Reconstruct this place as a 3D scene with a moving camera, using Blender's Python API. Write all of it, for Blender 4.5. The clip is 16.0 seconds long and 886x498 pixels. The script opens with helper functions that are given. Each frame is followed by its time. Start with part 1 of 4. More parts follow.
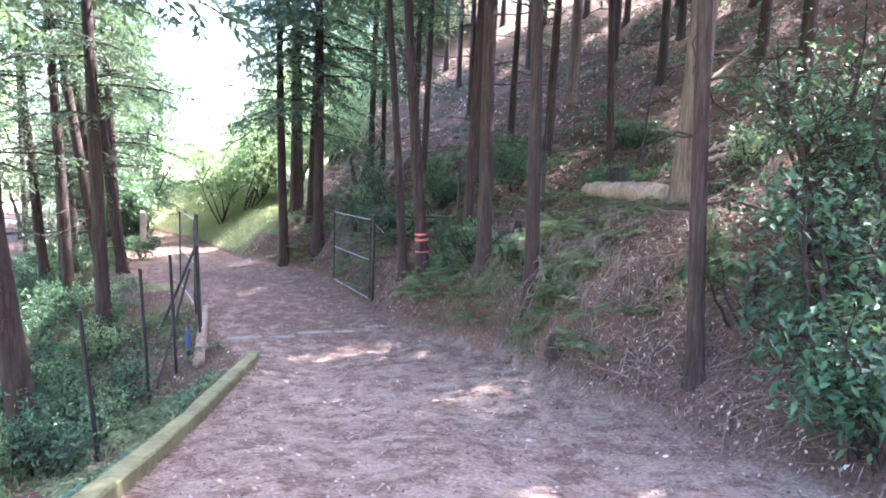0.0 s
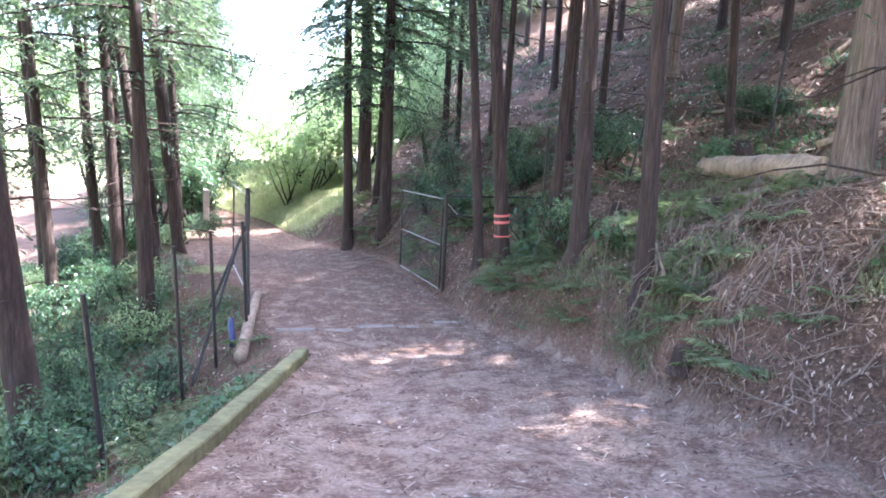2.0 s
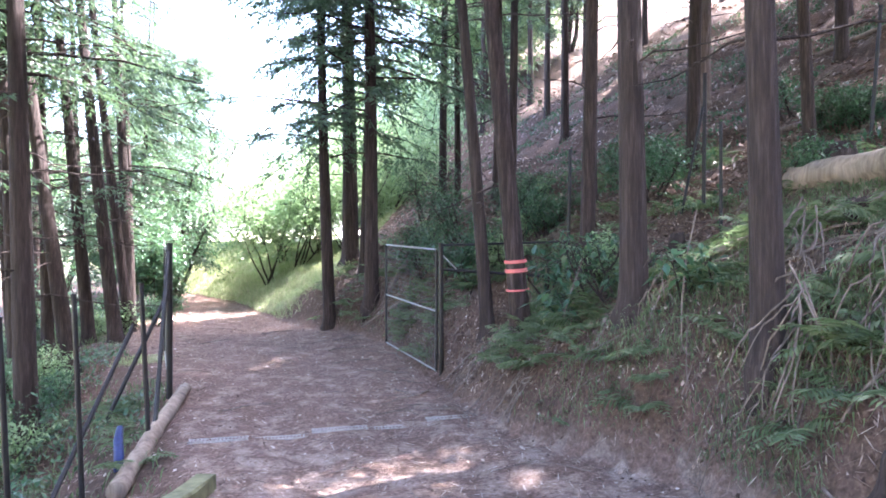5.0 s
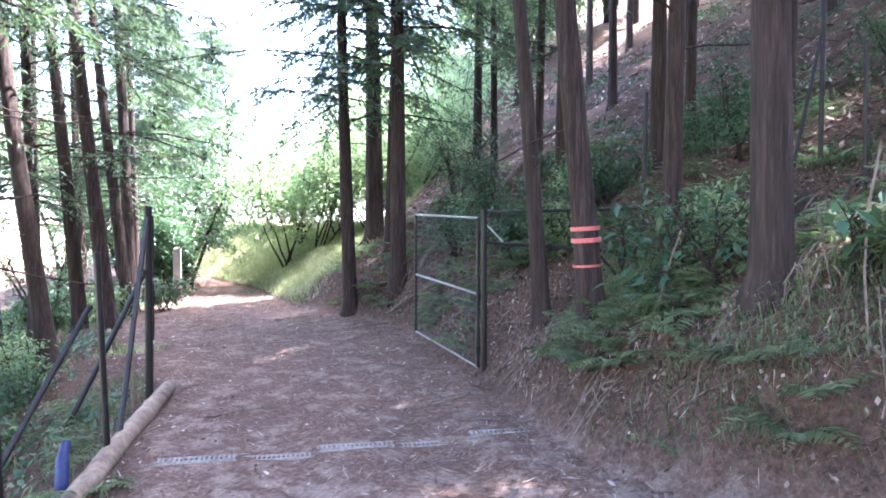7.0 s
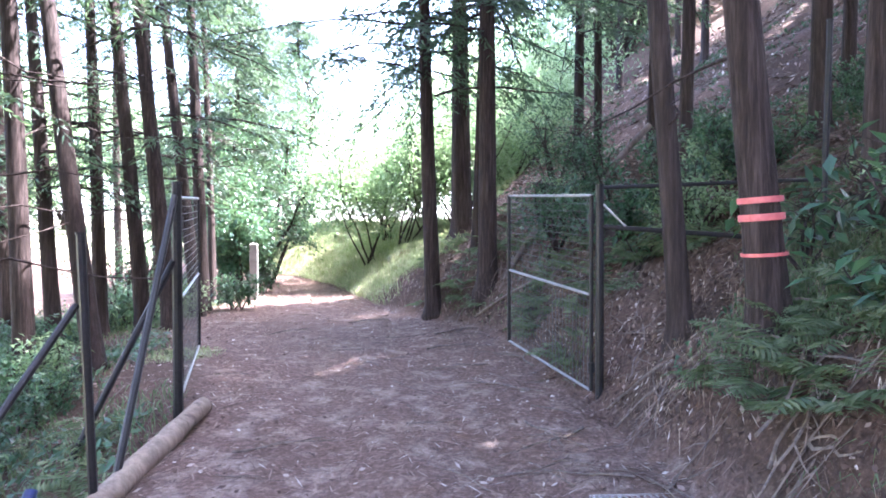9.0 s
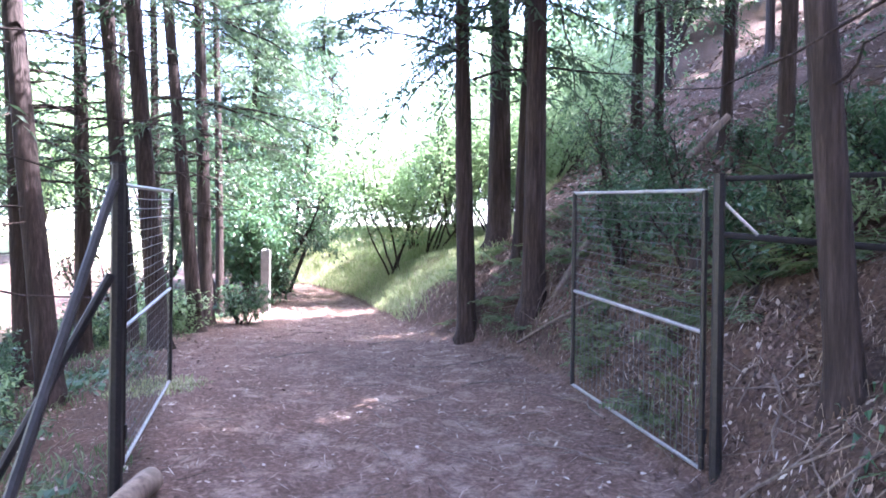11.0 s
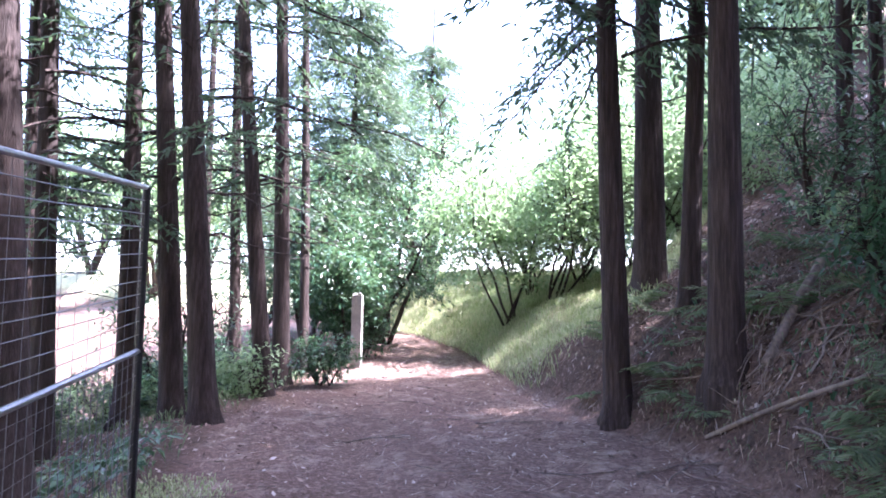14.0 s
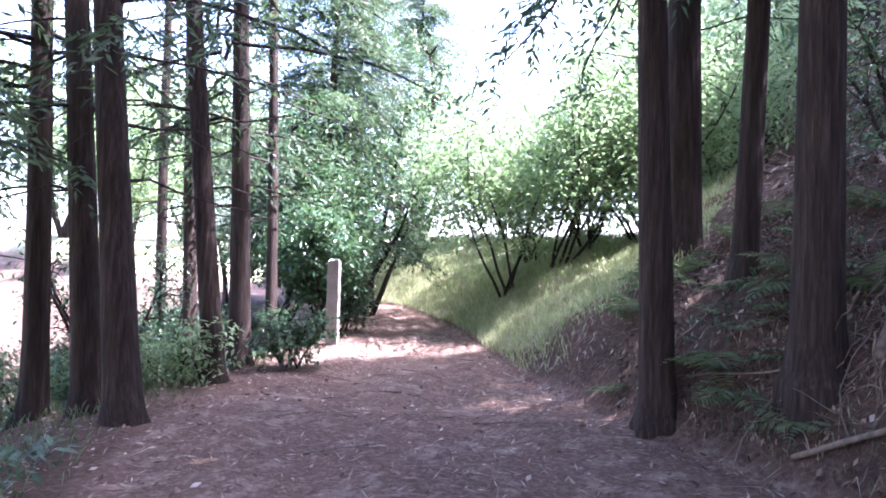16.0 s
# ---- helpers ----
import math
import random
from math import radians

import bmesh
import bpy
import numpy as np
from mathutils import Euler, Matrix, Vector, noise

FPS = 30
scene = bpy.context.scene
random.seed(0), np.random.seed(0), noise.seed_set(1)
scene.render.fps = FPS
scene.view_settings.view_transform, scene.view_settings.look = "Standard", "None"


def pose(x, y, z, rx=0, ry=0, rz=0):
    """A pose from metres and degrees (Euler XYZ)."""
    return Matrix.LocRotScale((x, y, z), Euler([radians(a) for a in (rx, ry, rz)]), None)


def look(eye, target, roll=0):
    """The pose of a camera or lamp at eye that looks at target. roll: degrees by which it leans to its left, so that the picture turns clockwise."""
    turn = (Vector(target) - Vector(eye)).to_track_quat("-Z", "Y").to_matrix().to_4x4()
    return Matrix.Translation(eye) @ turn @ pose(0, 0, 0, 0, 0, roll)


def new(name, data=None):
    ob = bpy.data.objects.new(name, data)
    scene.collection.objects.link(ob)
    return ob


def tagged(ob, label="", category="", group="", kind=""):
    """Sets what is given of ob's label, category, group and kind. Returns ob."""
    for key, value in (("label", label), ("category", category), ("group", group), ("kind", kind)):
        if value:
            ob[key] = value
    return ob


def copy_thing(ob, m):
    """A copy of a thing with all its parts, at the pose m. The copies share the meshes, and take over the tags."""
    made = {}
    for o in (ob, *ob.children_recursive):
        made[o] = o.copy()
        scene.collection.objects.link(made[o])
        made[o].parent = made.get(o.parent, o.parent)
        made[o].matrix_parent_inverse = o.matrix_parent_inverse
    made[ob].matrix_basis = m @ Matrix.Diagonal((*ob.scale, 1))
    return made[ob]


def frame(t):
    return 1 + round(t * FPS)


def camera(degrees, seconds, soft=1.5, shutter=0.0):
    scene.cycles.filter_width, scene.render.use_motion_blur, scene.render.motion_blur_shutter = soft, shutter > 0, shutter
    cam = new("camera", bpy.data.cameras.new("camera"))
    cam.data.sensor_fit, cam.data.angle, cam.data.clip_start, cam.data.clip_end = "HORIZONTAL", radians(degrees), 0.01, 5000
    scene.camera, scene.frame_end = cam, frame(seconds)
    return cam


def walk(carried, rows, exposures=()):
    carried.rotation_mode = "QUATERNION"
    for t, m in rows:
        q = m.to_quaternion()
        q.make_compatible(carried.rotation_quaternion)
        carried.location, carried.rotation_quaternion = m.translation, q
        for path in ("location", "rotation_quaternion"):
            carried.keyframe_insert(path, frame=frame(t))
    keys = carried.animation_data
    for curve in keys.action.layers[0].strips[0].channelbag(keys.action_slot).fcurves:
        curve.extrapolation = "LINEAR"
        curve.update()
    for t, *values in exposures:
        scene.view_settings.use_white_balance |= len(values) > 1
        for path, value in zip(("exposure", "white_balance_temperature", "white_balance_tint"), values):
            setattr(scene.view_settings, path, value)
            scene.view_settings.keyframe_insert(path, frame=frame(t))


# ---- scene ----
cam = camera(68.8, 16.0, soft=1.8)
PATH = [
    (0, (0.363, 0.446, 1.455), (0.298, 2.432, 1.23), 2.0),
    (0.5, (0.308, 0.996, 1.355), (0.196, 2.978, 1.119), 2.5),
    (1, (0.188, 1.524, 1.248), (0.003, 3.492, 0.94), 2.8),
    (1.5, (0.143, 1.985, 1.174), (-0.068, 3.961, 0.943), 3.6),
    (2, (0.06, 2.446, 1.102), (-0.219, 4.408, 0.837), 2.7),
    (2.5, (0.086, 2.981, 0.986), (-0.208, 4.943, 0.738), 1.8),
    (3, (0.073, 3.448, 0.835), (-0.096, 5.435, 0.692), 0.7),
    (3.2, (0.056, 3.697, 0.782), (-0.102, 5.69, 0.75), 0.1),
    (5.3, (-0.245, 6.136, 0.267), (-0.588, 8.106, 0.282), 0.1),
    (5.5, (-0.348, 6.315, 0.226), (-0.702, 8.283, 0.256), 0.3),
    (6, (-0.434, 6.791, 0.184), (-0.838, 8.75, 0.183), 0.4),
    (6.5, (-0.616, 7.241, 0.138), (-1.026, 9.198, 0.17), 0.3),
    (7, (-0.683, 7.735, 0.082), (-1.084, 9.694, 0.045), 0.0),
    (7.5, (-0.869, 8.165, 0.05), (-1.277, 10.122, -0.007), -0.0),
    (8, (-0.908, 8.641, -0.006), (-1.353, 10.591, -0.036), -0.3),
    (8.5, (-1.114, 9.057, -0.046), (-1.643, 10.985, -0.073), -0.3),
    (9, (-1.162, 9.526, -0.097), (-1.832, 11.41, -0.129), -0.1),
    (9.2, (-1.229, 9.718, -0.112), (-1.941, 11.587, -0.138), 0.0),
    (11.3, (-2.065, 11.472, -0.072), (-2.822, 13.323, -0.081), 1.0),
    (11.5, (-2.15, 11.648, -0.062), (-2.936, 13.486, -0.086), 0.7),
    (12, (-2.337, 12.103, -0.109), (-3.25, 13.882, -0.135), 0.3),
    (12.5, (-2.577, 12.503, -0.127), (-3.528, 14.263, -0.153), 0.5),
    (13, (-2.773, 12.969, -0.139), (-3.809, 14.679, -0.109), 0.9),
    (13.5, (-3.022, 13.331, -0.159), (-4.081, 15.027, -0.102), 0.7),
    (14, (-3.252, 13.713, -0.164), (-4.305, 15.408, -0.029), 1.1),
    (14.5, (-3.519, 14.042, -0.172), (-4.566, 15.745, -0.104), 0.9),
    (15, (-3.691, 14.425, -0.173), (-4.686, 16.158, -0.099), 1.2),
    (15.5, (-3.959, 14.754, -0.179), (-4.932, 16.501, -0.146), 1.6),
    (16, (-4.162, 15.155, -0.187), (-5.187, 16.873, -0.15), 1.6),
]
walk(cam, [(t, look(eye, target, roll)) for t, eye, target, roll in PATH], [(0, 4.45, 6150, 22), (9, 4.47, 5880, 26), (12, 4.23, 5720, 32), (14, 3.9, 5750, 33), (16, 3.68, 5800, 34)])

# ---- light ----
SUN_AZ, SUN_EL = radians(60.0), radians(62.0)   # azimuth from +y towards +x
TO_SUN = Vector((math.sin(SUN_AZ) * math.cos(SUN_EL), math.cos(SUN_AZ) * math.cos(SUN_EL), math.sin(SUN_EL)))
world = bpy.data.worlds.new("sky")
scene.world = world
world.use_nodes = True
wn = world.node_tree
sky = wn.nodes.new("ShaderNodeTexSky")
sky.sky_type, sky.sun_disc = "NISHITA", False
sky.sun_elevation, sky.sun_rotation = SUN_EL, SUN_AZ
sky.air_density, sky.dust_density, sky.ozone_density = 0.9, 2.5, 0.8
wn.nodes["Background"].inputs[1].default_value = 0.15
wn.links.new(sky.outputs[0], wn.nodes["Background"].inputs[0])
sun_data = bpy.data.lights.new("sun", "SUN")
sun_data.energy, sun_data.angle, sun_data.color = 4.5, radians(0.6), (1.0, 0.97, 0.93)
sun = new("sun", sun_data)
sun.matrix_world = look(TO_SUN * 60, (0, 0, 0))


# ---- materials ----
def material(name):
    m = bpy.data.materials.new(name)
    m.use_nodes = True
    return m, m.node_tree.nodes, m.node_tree.links, m.node_tree.nodes["Principled BSDF"]


def coords(nodes, links, scale=(1, 1, 1), obj=True):
    tc = nodes.new("ShaderNodeTexCoord")
    mp = nodes.new("ShaderNodeMapping")
    mp.inputs["Scale"].default_value = scale
    links.new(tc.outputs["Object" if obj else "Generated"], mp.inputs[0])
    return mp.outputs[0]


def noise_tex(nodes, links, vec, scale, detail=6, rough=0.6):
    n = nodes.new("ShaderNodeTexNoise")
    n.inputs["Scale"].default_value, n.inputs["Detail"].default_value, n.inputs["Roughness"].default_value = scale, detail, rough
    links.new(vec, n.inputs["Vector"])
    return n.outputs["Fac"]


def ramp(nodes, links, fac, stops):
    r = nodes.new("ShaderNodeValToRGB")
    els = r.color_ramp.elements
    while len(els) < len(stops):
        els.new(0.5)
    for e, (p, c) in zip(els, stops):
        e.position, e.color = p, (*c, 1)
    links.new(fac, r.inputs[0])
    return r.outputs[0]


def mixc(nodes, links, fac, a, b, kind="MIX"):
    n = nodes.new("ShaderNodeMix")
    n.data_type, n.blend_type = "RGBA", kind
    for sock, v in ((n.inputs[0], fac), (n.inputs[6], a), (n.inputs[7], b)):
        if isinstance(v, (int, float)):
            sock.default_value = v
        elif isinstance(v, tuple):
            sock.default_value = (*v, 1)
        else:
            links.new(v, sock)
    return n.outputs[2]


def maths(nodes, links, op, a, b=0.0):
    n = nodes.new("ShaderNodeMath")
    n.operation, n.use_clamp = op, True
    for sock, v in zip(n.inputs, (a, b)):
        if isinstance(v, (int, float)):
            sock.default_value = v
        else:
            links.new(v, sock)
    return n.outputs[0]


def bump(nodes, links, height, bsdf, strength=0.5, dist=0.02):
    b = nodes.new("ShaderNodeBump")
    b.inputs["Strength"].default_value, b.inputs["Distance"].default_value = strength, dist
    links.new(height, b.inputs["Height"])
    links.new(b.outputs[0], bsdf.inputs["Normal"])


def ground_material():
    m, n, l, p = material("forest_ground")
    v = coords(n, l)
    big, mid, fine, speck = (noise_tex(n, l, v, s, d, r) for s, d, r in ((0.55, 4, 0.55), (3.2, 6, 0.65), (22, 6, 0.7), (75, 3, 0.6)))
    vo = n.new("ShaderNodeTexVoronoi")
    vo.inputs["Scale"].default_value = 38
    l.new(v, vo.inputs["Vector"])
    at = n.new("ShaderNodeAttribute")
    at.attribute_name = "cover"
    sep = n.new("ShaderNodeSeparateColor")
    l.new(at.outputs["Color"], sep.inputs[0])
    earth = ramp(n, l, fine, [(0.25, (0.105, 0.07, 0.056)), (0.5, (0.235, 0.168, 0.137)), (0.75, (0.44, 0.345, 0.295))])
    gravel = ramp(n, l, speck, [(0.28, (0.14, 0.106, 0.088)), (0.5, (0.265, 0.212, 0.182)), (0.72, (0.47, 0.395, 0.345))])
    needles = ramp(n, l, fine, [(0.3, (0.056, 0.034, 0.027)), (0.55, (0.155, 0.098, 0.076)), (0.8, (0.32, 0.228, 0.185))])
    soil = ramp(n, l, fine, [(0.3, (0.034, 0.021, 0.016)), (0.55, (0.10, 0.064, 0.047)), (0.8, (0.25, 0.175, 0.132))])
    chips = mixc(n, l, maths(n, l, "MULTIPLY", ramp(n, l, vo.outputs["Distance"], [(0.1, (1, 1, 1)), (0.3, (0, 0, 0))]), 0.5), soil, (0.22, 0.155, 0.125))
    green = ramp(n, l, fine, [(0.3, (0.15, 0.155, 0.08)), (0.55, (0.34, 0.33, 0.20)), (0.8, (0.56, 0.52, 0.40))])
    patchy = noise_tex(n, l, v, 1.5, 5, 0.7)
    road = mixc(n, l, ramp(n, l, patchy, [(0.44, (0, 0, 0)), (0.60, (0.6, 0.6, 0.6))]), earth, gravel)
    road = mixc(n, l, ramp(n, l, maths(n, l, "ADD", mid, maths(n, l, "MULTIPLY", sep.outputs[2], 0.1)), [(0.44, (0, 0, 0)), (0.59, (0.95, 0.95, 0.95))]), road, needles)
    bank = mixc(n, l, ramp(n, l, mid, [(0.4, (0, 0, 0)), (0.6, (1, 1, 1))]), chips, mixc(n, l, 0.35, needles, (0.05, 0.03, 0.022)))
    bank = mixc(n, l, maths(n, l, "MULTIPLY", ramp(n, l, big, [(0.42, (1, 1, 1)), (0.58, (0, 0, 0))]), 0.6), bank, mixc(n, l, 0.7, soil, (0.05, 0.036, 0.028)))
    wobble = maths(n, l, "ADD", maths(n, l, "MULTIPLY", mid, 0.9), -0.45)
    edge = ramp(n, l, maths(n, l, "ADD", sep.outputs[0], wobble), [(0.35, (0, 0, 0)), (0.62, (1, 1, 1))])
    c = mixc(n, l, edge, bank, road)
    grass = ramp(n, l, maths(n, l, "ADD", sep.outputs[1], wobble), [(0.4, (0, 0, 0)), (0.65, (1, 1, 1))])
    c = mixc(n, l, grass, c, green)
    l.new(c, p.inputs["Base Color"])
    p.inputs["Roughness"].default_value = 0.95
    p.inputs["Specular IOR Level"].default_value = 0.2
    bump(n, l, maths(n, l, "ADD", maths(n, l, "MULTIPLY", fine, 0.6), maths(n, l, "MULTIPLY", mid, 0.4)), p, 1.0, 0.07)
    return m


def bark_material(name, dark, mid_c, light, moss=0.0):
    m, n, l, p = material(name)
    v = coords(n, l, (1, 1, 0.07))
    v2 = coords(n, l, (1, 1, 0.5))
    strip, fine, patch = noise_tex(n, l, v, 26, 5, 0.65), noise_tex(n, l, v, 90, 4, 0.6), noise_tex(n, l, v2, 2.5, 4, 0.6)
    mixv = maths(n, l, "ADD", maths(n, l, "MULTIPLY", strip, 0.7), maths(n, l, "MULTIPLY", fine, 0.3))
    c = ramp(n, l, mixv, [(0.34, dark), (0.5, mid_c), (0.68, light)])
    oi = n.new("ShaderNodeObjectInfo")
    c = mixc(n, l, maths(n, l, "MULTIPLY", oi.outputs["Random"], 0.35), c, (0.04, 0.031, 0.028))
    if moss:
        c = mixc(n, l, maths(n, l, "MULTIPLY", ramp(n, l, patch, [(0.5, (0, 0, 0)), (0.7, (1, 1, 1))]), moss), c, (0.13, 0.14, 0.07))
    l.new(c, p.inputs["Base Color"])
    p.inputs["Roughness"].default_value = 0.92
    p.inputs["Specular IOR Level"].default_value = 0.25
    bump(n, l, mixv, p, 1.0, 0.035)
    return m


def leaf_material(name, a, b, c, through_amt=0.45, rough=0.5):
    m, n, l, p = material(name)
    geo = n.new("ShaderNodeNewGeometry")
    v = coords(n, l)
    nz = noise_tex(n, l, v, 1.3, 3, 0.6)
    mixv = maths(n, l, "ADD", maths(n, l, "MULTIPLY", geo.outputs["Random Per Island"], 0.55), maths(n, l, "MULTIPLY", nz, 0.5))
    col = ramp(n, l, mixv, [(0.2, a), (0.5, b), (0.85, c)])
    l.new(col, p.inputs["Base Color"])
    p.inputs["Roughness"].default_value = rough
    p.inputs["Specular IOR Level"].default_value = 0.35
    tr = n.new("ShaderNodeBsdfTranslucent")
    l.new(mixc(n, l, 0.5, col, (0.16, 0.26, 0.10)), tr.inputs[0])
    mx = n.new("ShaderNodeMixShader")
    mx.inputs[0].default_value = through_amt
    l.new(p.outputs[0], mx.inputs[1])
    l.new(tr.outputs[0], mx.inputs[2])
    l.new(mx.outputs[0], n["Material Output"].inputs[0])
    return m


def plain_material(name, a, b, scale=20, rough=0.7, metal=0.0, stretch=(1, 1, 1), depth=0.005, spec=0.4):
    m, n, l, p = material(name)
    v = coords(n, l, stretch)
    f, g = noise_tex(n, l, v, scale, 6, 0.65), noise_tex(n, l, v, scale * 0.13, 3, 0.5)
    col = ramp(n, l, maths(n, l, "ADD", maths(n, l, "MULTIPLY", f, 0.6), maths(n, l, "MULTIPLY", g, 0.4)), [(0.35, a), (0.65, b)])
    l.new(col, p.inputs["Base Color"])
    p.inputs["Roughness"].default_value, p.inputs["Metallic"].default_value = rough, metal
    p.inputs["Specular IOR Level"].default_value = spec
    bump(n, l, f, p, 0.6, depth)
    return m


def island_material(name, stops, rough=0.9):
    m, n, l, p = material(name)
    geo = n.new("ShaderNodeNewGeometry")
    l.new(ramp(n, l, geo.outputs["Random Per Island"], stops), p.inputs["Base Color"])
    p.inputs["Roughness"].default_value = rough
    p.inputs["Specular IOR Level"].default_value = 0.25
    return m


M_GROUND = ground_material()
M_BARK = bark_material("cedar_bark", (0.012, 0.008, 0.007), (0.034, 0.0235, 0.0205), (0.088, 0.064, 0.056))
M_BARK_PALE = bark_material("pale_bark", (0.05, 0.037, 0.029), (0.13, 0.098, 0.08), (0.26, 0.21, 0.175), 0.35)
M_NEEDLE = leaf_material("cedar_needles", (0.022, 0.045, 0.030), (0.042, 0.078, 0.052), (0.075, 0.118, 0.075), 0.36)
M_LEAF = leaf_material("bright_leaves", (0.12, 0.20, 0.10), (0.27, 0.38, 0.20), (0.42, 0.52, 0.34), 0.68, 0.35)
M_EVERGREEN = leaf_material("glossy_evergreen_leaves", (0.014, 0.045, 0.026), (0.03, 0.085, 0.045), (0.07, 0.14, 0.07), 0.3, 0.32)
M_FERN = leaf_material("fern_fronds", (0.035, 0.058, 0.028), (0.085, 0.12, 0.055), (0.19, 0.22, 0.125), 0.4)
M_GRASS = leaf_material("grass_blades", (0.17, 0.23, 0.10), (0.35, 0.40, 0.19), (0.56, 0.55, 0.38), 0.5)
M_DRY = island_material("dry_stalks", [(0.0, (0.10, 0.065, 0.045)), (0.5, (0.20, 0.145, 0.105)), (1.0, (0.42, 0.34, 0.26))])
M_LITTER = island_material("fallen_leaves", [(0.0, (0.056, 0.035, 0.028)), (0.45, (0.15, 0.098, 0.076)), (0.8, (0.28, 0.205, 0.165)), (1.0, (0.46, 0.405, 0.36))])
M_HUMUS = island_material("rotting_leaves", [(0.0, (0.035, 0.021, 0.016)), (0.5, (0.095, 0.06, 0.045)), (0.88, (0.15, 0.105, 0.08)), (1.0, (0.27, 0.215, 0.175))])
M_WOOD = plain_material("weathered_wood", (0.09, 0.066, 0.05), (0.33, 0.26, 0.20), 14, 0.85, 0, (1, 1, 0.12), 0.02)
M_DEADWOOD = plain_material("grey_dead_wood", (0.05, 0.037, 0.03), (0.21, 0.165, 0.135), 22, 0.9, 0, (1, 1, 0.2), 0.01)
M_KERB = plain_material("mossy_timber", (0.055, 0.056, 0.026), (0.17, 0.168, 0.085), 9, 0.9, 0, (1, 1, 1), 0.012)
M_IRON = plain_material("black_painted_steel", (0.006, 0.006, 0.007), (0.022, 0.02, 0.02), 40, 0.5, 0.2, (1, 1, 1), 0.001)
M_GALV = plain_material("galvanised_steel", (0.24, 0.24, 0.24), (0.43, 0.43, 0.43), 60, 0.42, 0.8, (1, 1, 1), 0.001)
M_WIRE = plain_material("dull_wire", (0.08, 0.08, 0.08), (0.19, 0.19, 0.19), 60, 0.5, 0.6, (1, 1, 1), 0.001)
M_GRATE = plain_material("rusty_grating", (0.20, 0.18, 0.165), (0.44, 0.41, 0.38), 25, 0.7, 0.25, (1, 1, 1), 0.002)
M_STONE = plain_material("concrete", (0.13, 0.125, 0.11), (0.28, 0.265, 0.24), 30, 0.9, 0, (1, 1, 1), 0.004)
M_TAPE = plain_material("pink_tape", (0.45, 0.08, 0.08), (0.62, 0.17, 0.16), 30, 0.5, 0, (1, 1, 1), 0.001)
M_BLUE = plain_material("blue_plastic", (0.008, 0.015, 0.06), (0.012, 0.03, 0.13), 30, 0.45, 0, (1, 1, 1), 0.002)

# ---- ground ----
# edges of the track: x, y, z from the near end to the bend
EDGE_L = np.array([(-0.9, -9, 1.4), (-1.5, 0, -0.05), (-2.25, 5.2, -1.08), (-2.8, 7.7, -1.5), (-3.35, 11.3, -1.86), (-4.2, 12.4, -1.88), (-5.7, 14.9, -1.76),
                   (-6.7, 16.0, -1.72), (-7.9, 17.2, -1.7), (-9.3, 18.8, -1.7), (-10.4, 20.9, -1.68), (-11.3, 23.8, -1.68), (-12.5, 25.6, -1.6), (-15, 28, -1.55), (-21, 30.4, -1.5), (-40, 33, -1.4)])
EDGE_R = np.array([(5.2, -9, 1.5), (4.6, 0, -0.05), (3.6, 5, -0.98), (2.5, 8.0, -1.25), (1.42, 9.9, -1.45), (1.0, 11.6, -1.66), (-0.5, 13.2, -1.76),
                   (-1.8, 15.6, -1.72), (-3.4, 18.7, -1.62), (-4.35, 20.0, -1.6), (-5.5, 20.9, -1.62), (-7.5, 23.0, -1.68), (-9.5, 25.4, -1.64), (-11.2, 27.4, -1.58), (-14.5, 30.2, -1.5), (-21, 32.8, -1.45), (-40, 35.6, -1.4)])


def nearest(px, py, line):
    """Signed distance to the line (positive on its right), and the line's height there."""
    best = np.full(px.shape, 1e9)
    side, height = np.zeros(px.shape), np.zeros(px.shape)
    for (ax, ay, az), (bx, by, bz) in zip(line[:-1], line[1:]):
        dx, dy = bx - ax, by - ay
        t = np.clip(((px - ax) * dx + (py - ay) * dy) / (dx * dx + dy * dy), 0, 1)
        ex, ey = px - ax - t * dx, py - ay - t * dy
        d = np.hypot(ex, ey)
        near = d < best
        best = np.where(near, d, best)
        side = np.where(near, np.sign(ex * dy - ey * dx), side)
        height = np.where(near, az + t * (bz - az), height)
    return best * np.where(side == 0, 1, side), height


def waves(px, py, scale, seed):
    """Smooth uneven ground: a sum of turned sine waves."""
    rng = np.random.RandomState(seed)
    total = np.zeros(px.shape)
    for k in range(9):
        a, f, ph = rng.uniform(0, 6.28), scale * rng.uniform(0.5, 2.2), rng.uniform(0, 6.28)
        total += np.sin(f * (px * math.cos(a) + py * math.sin(a)) + ph + 0.8 * np.sin(f * 0.6 * (py * math.cos(a) - px * math.sin(a)) + ph * 2))
    return total / 9


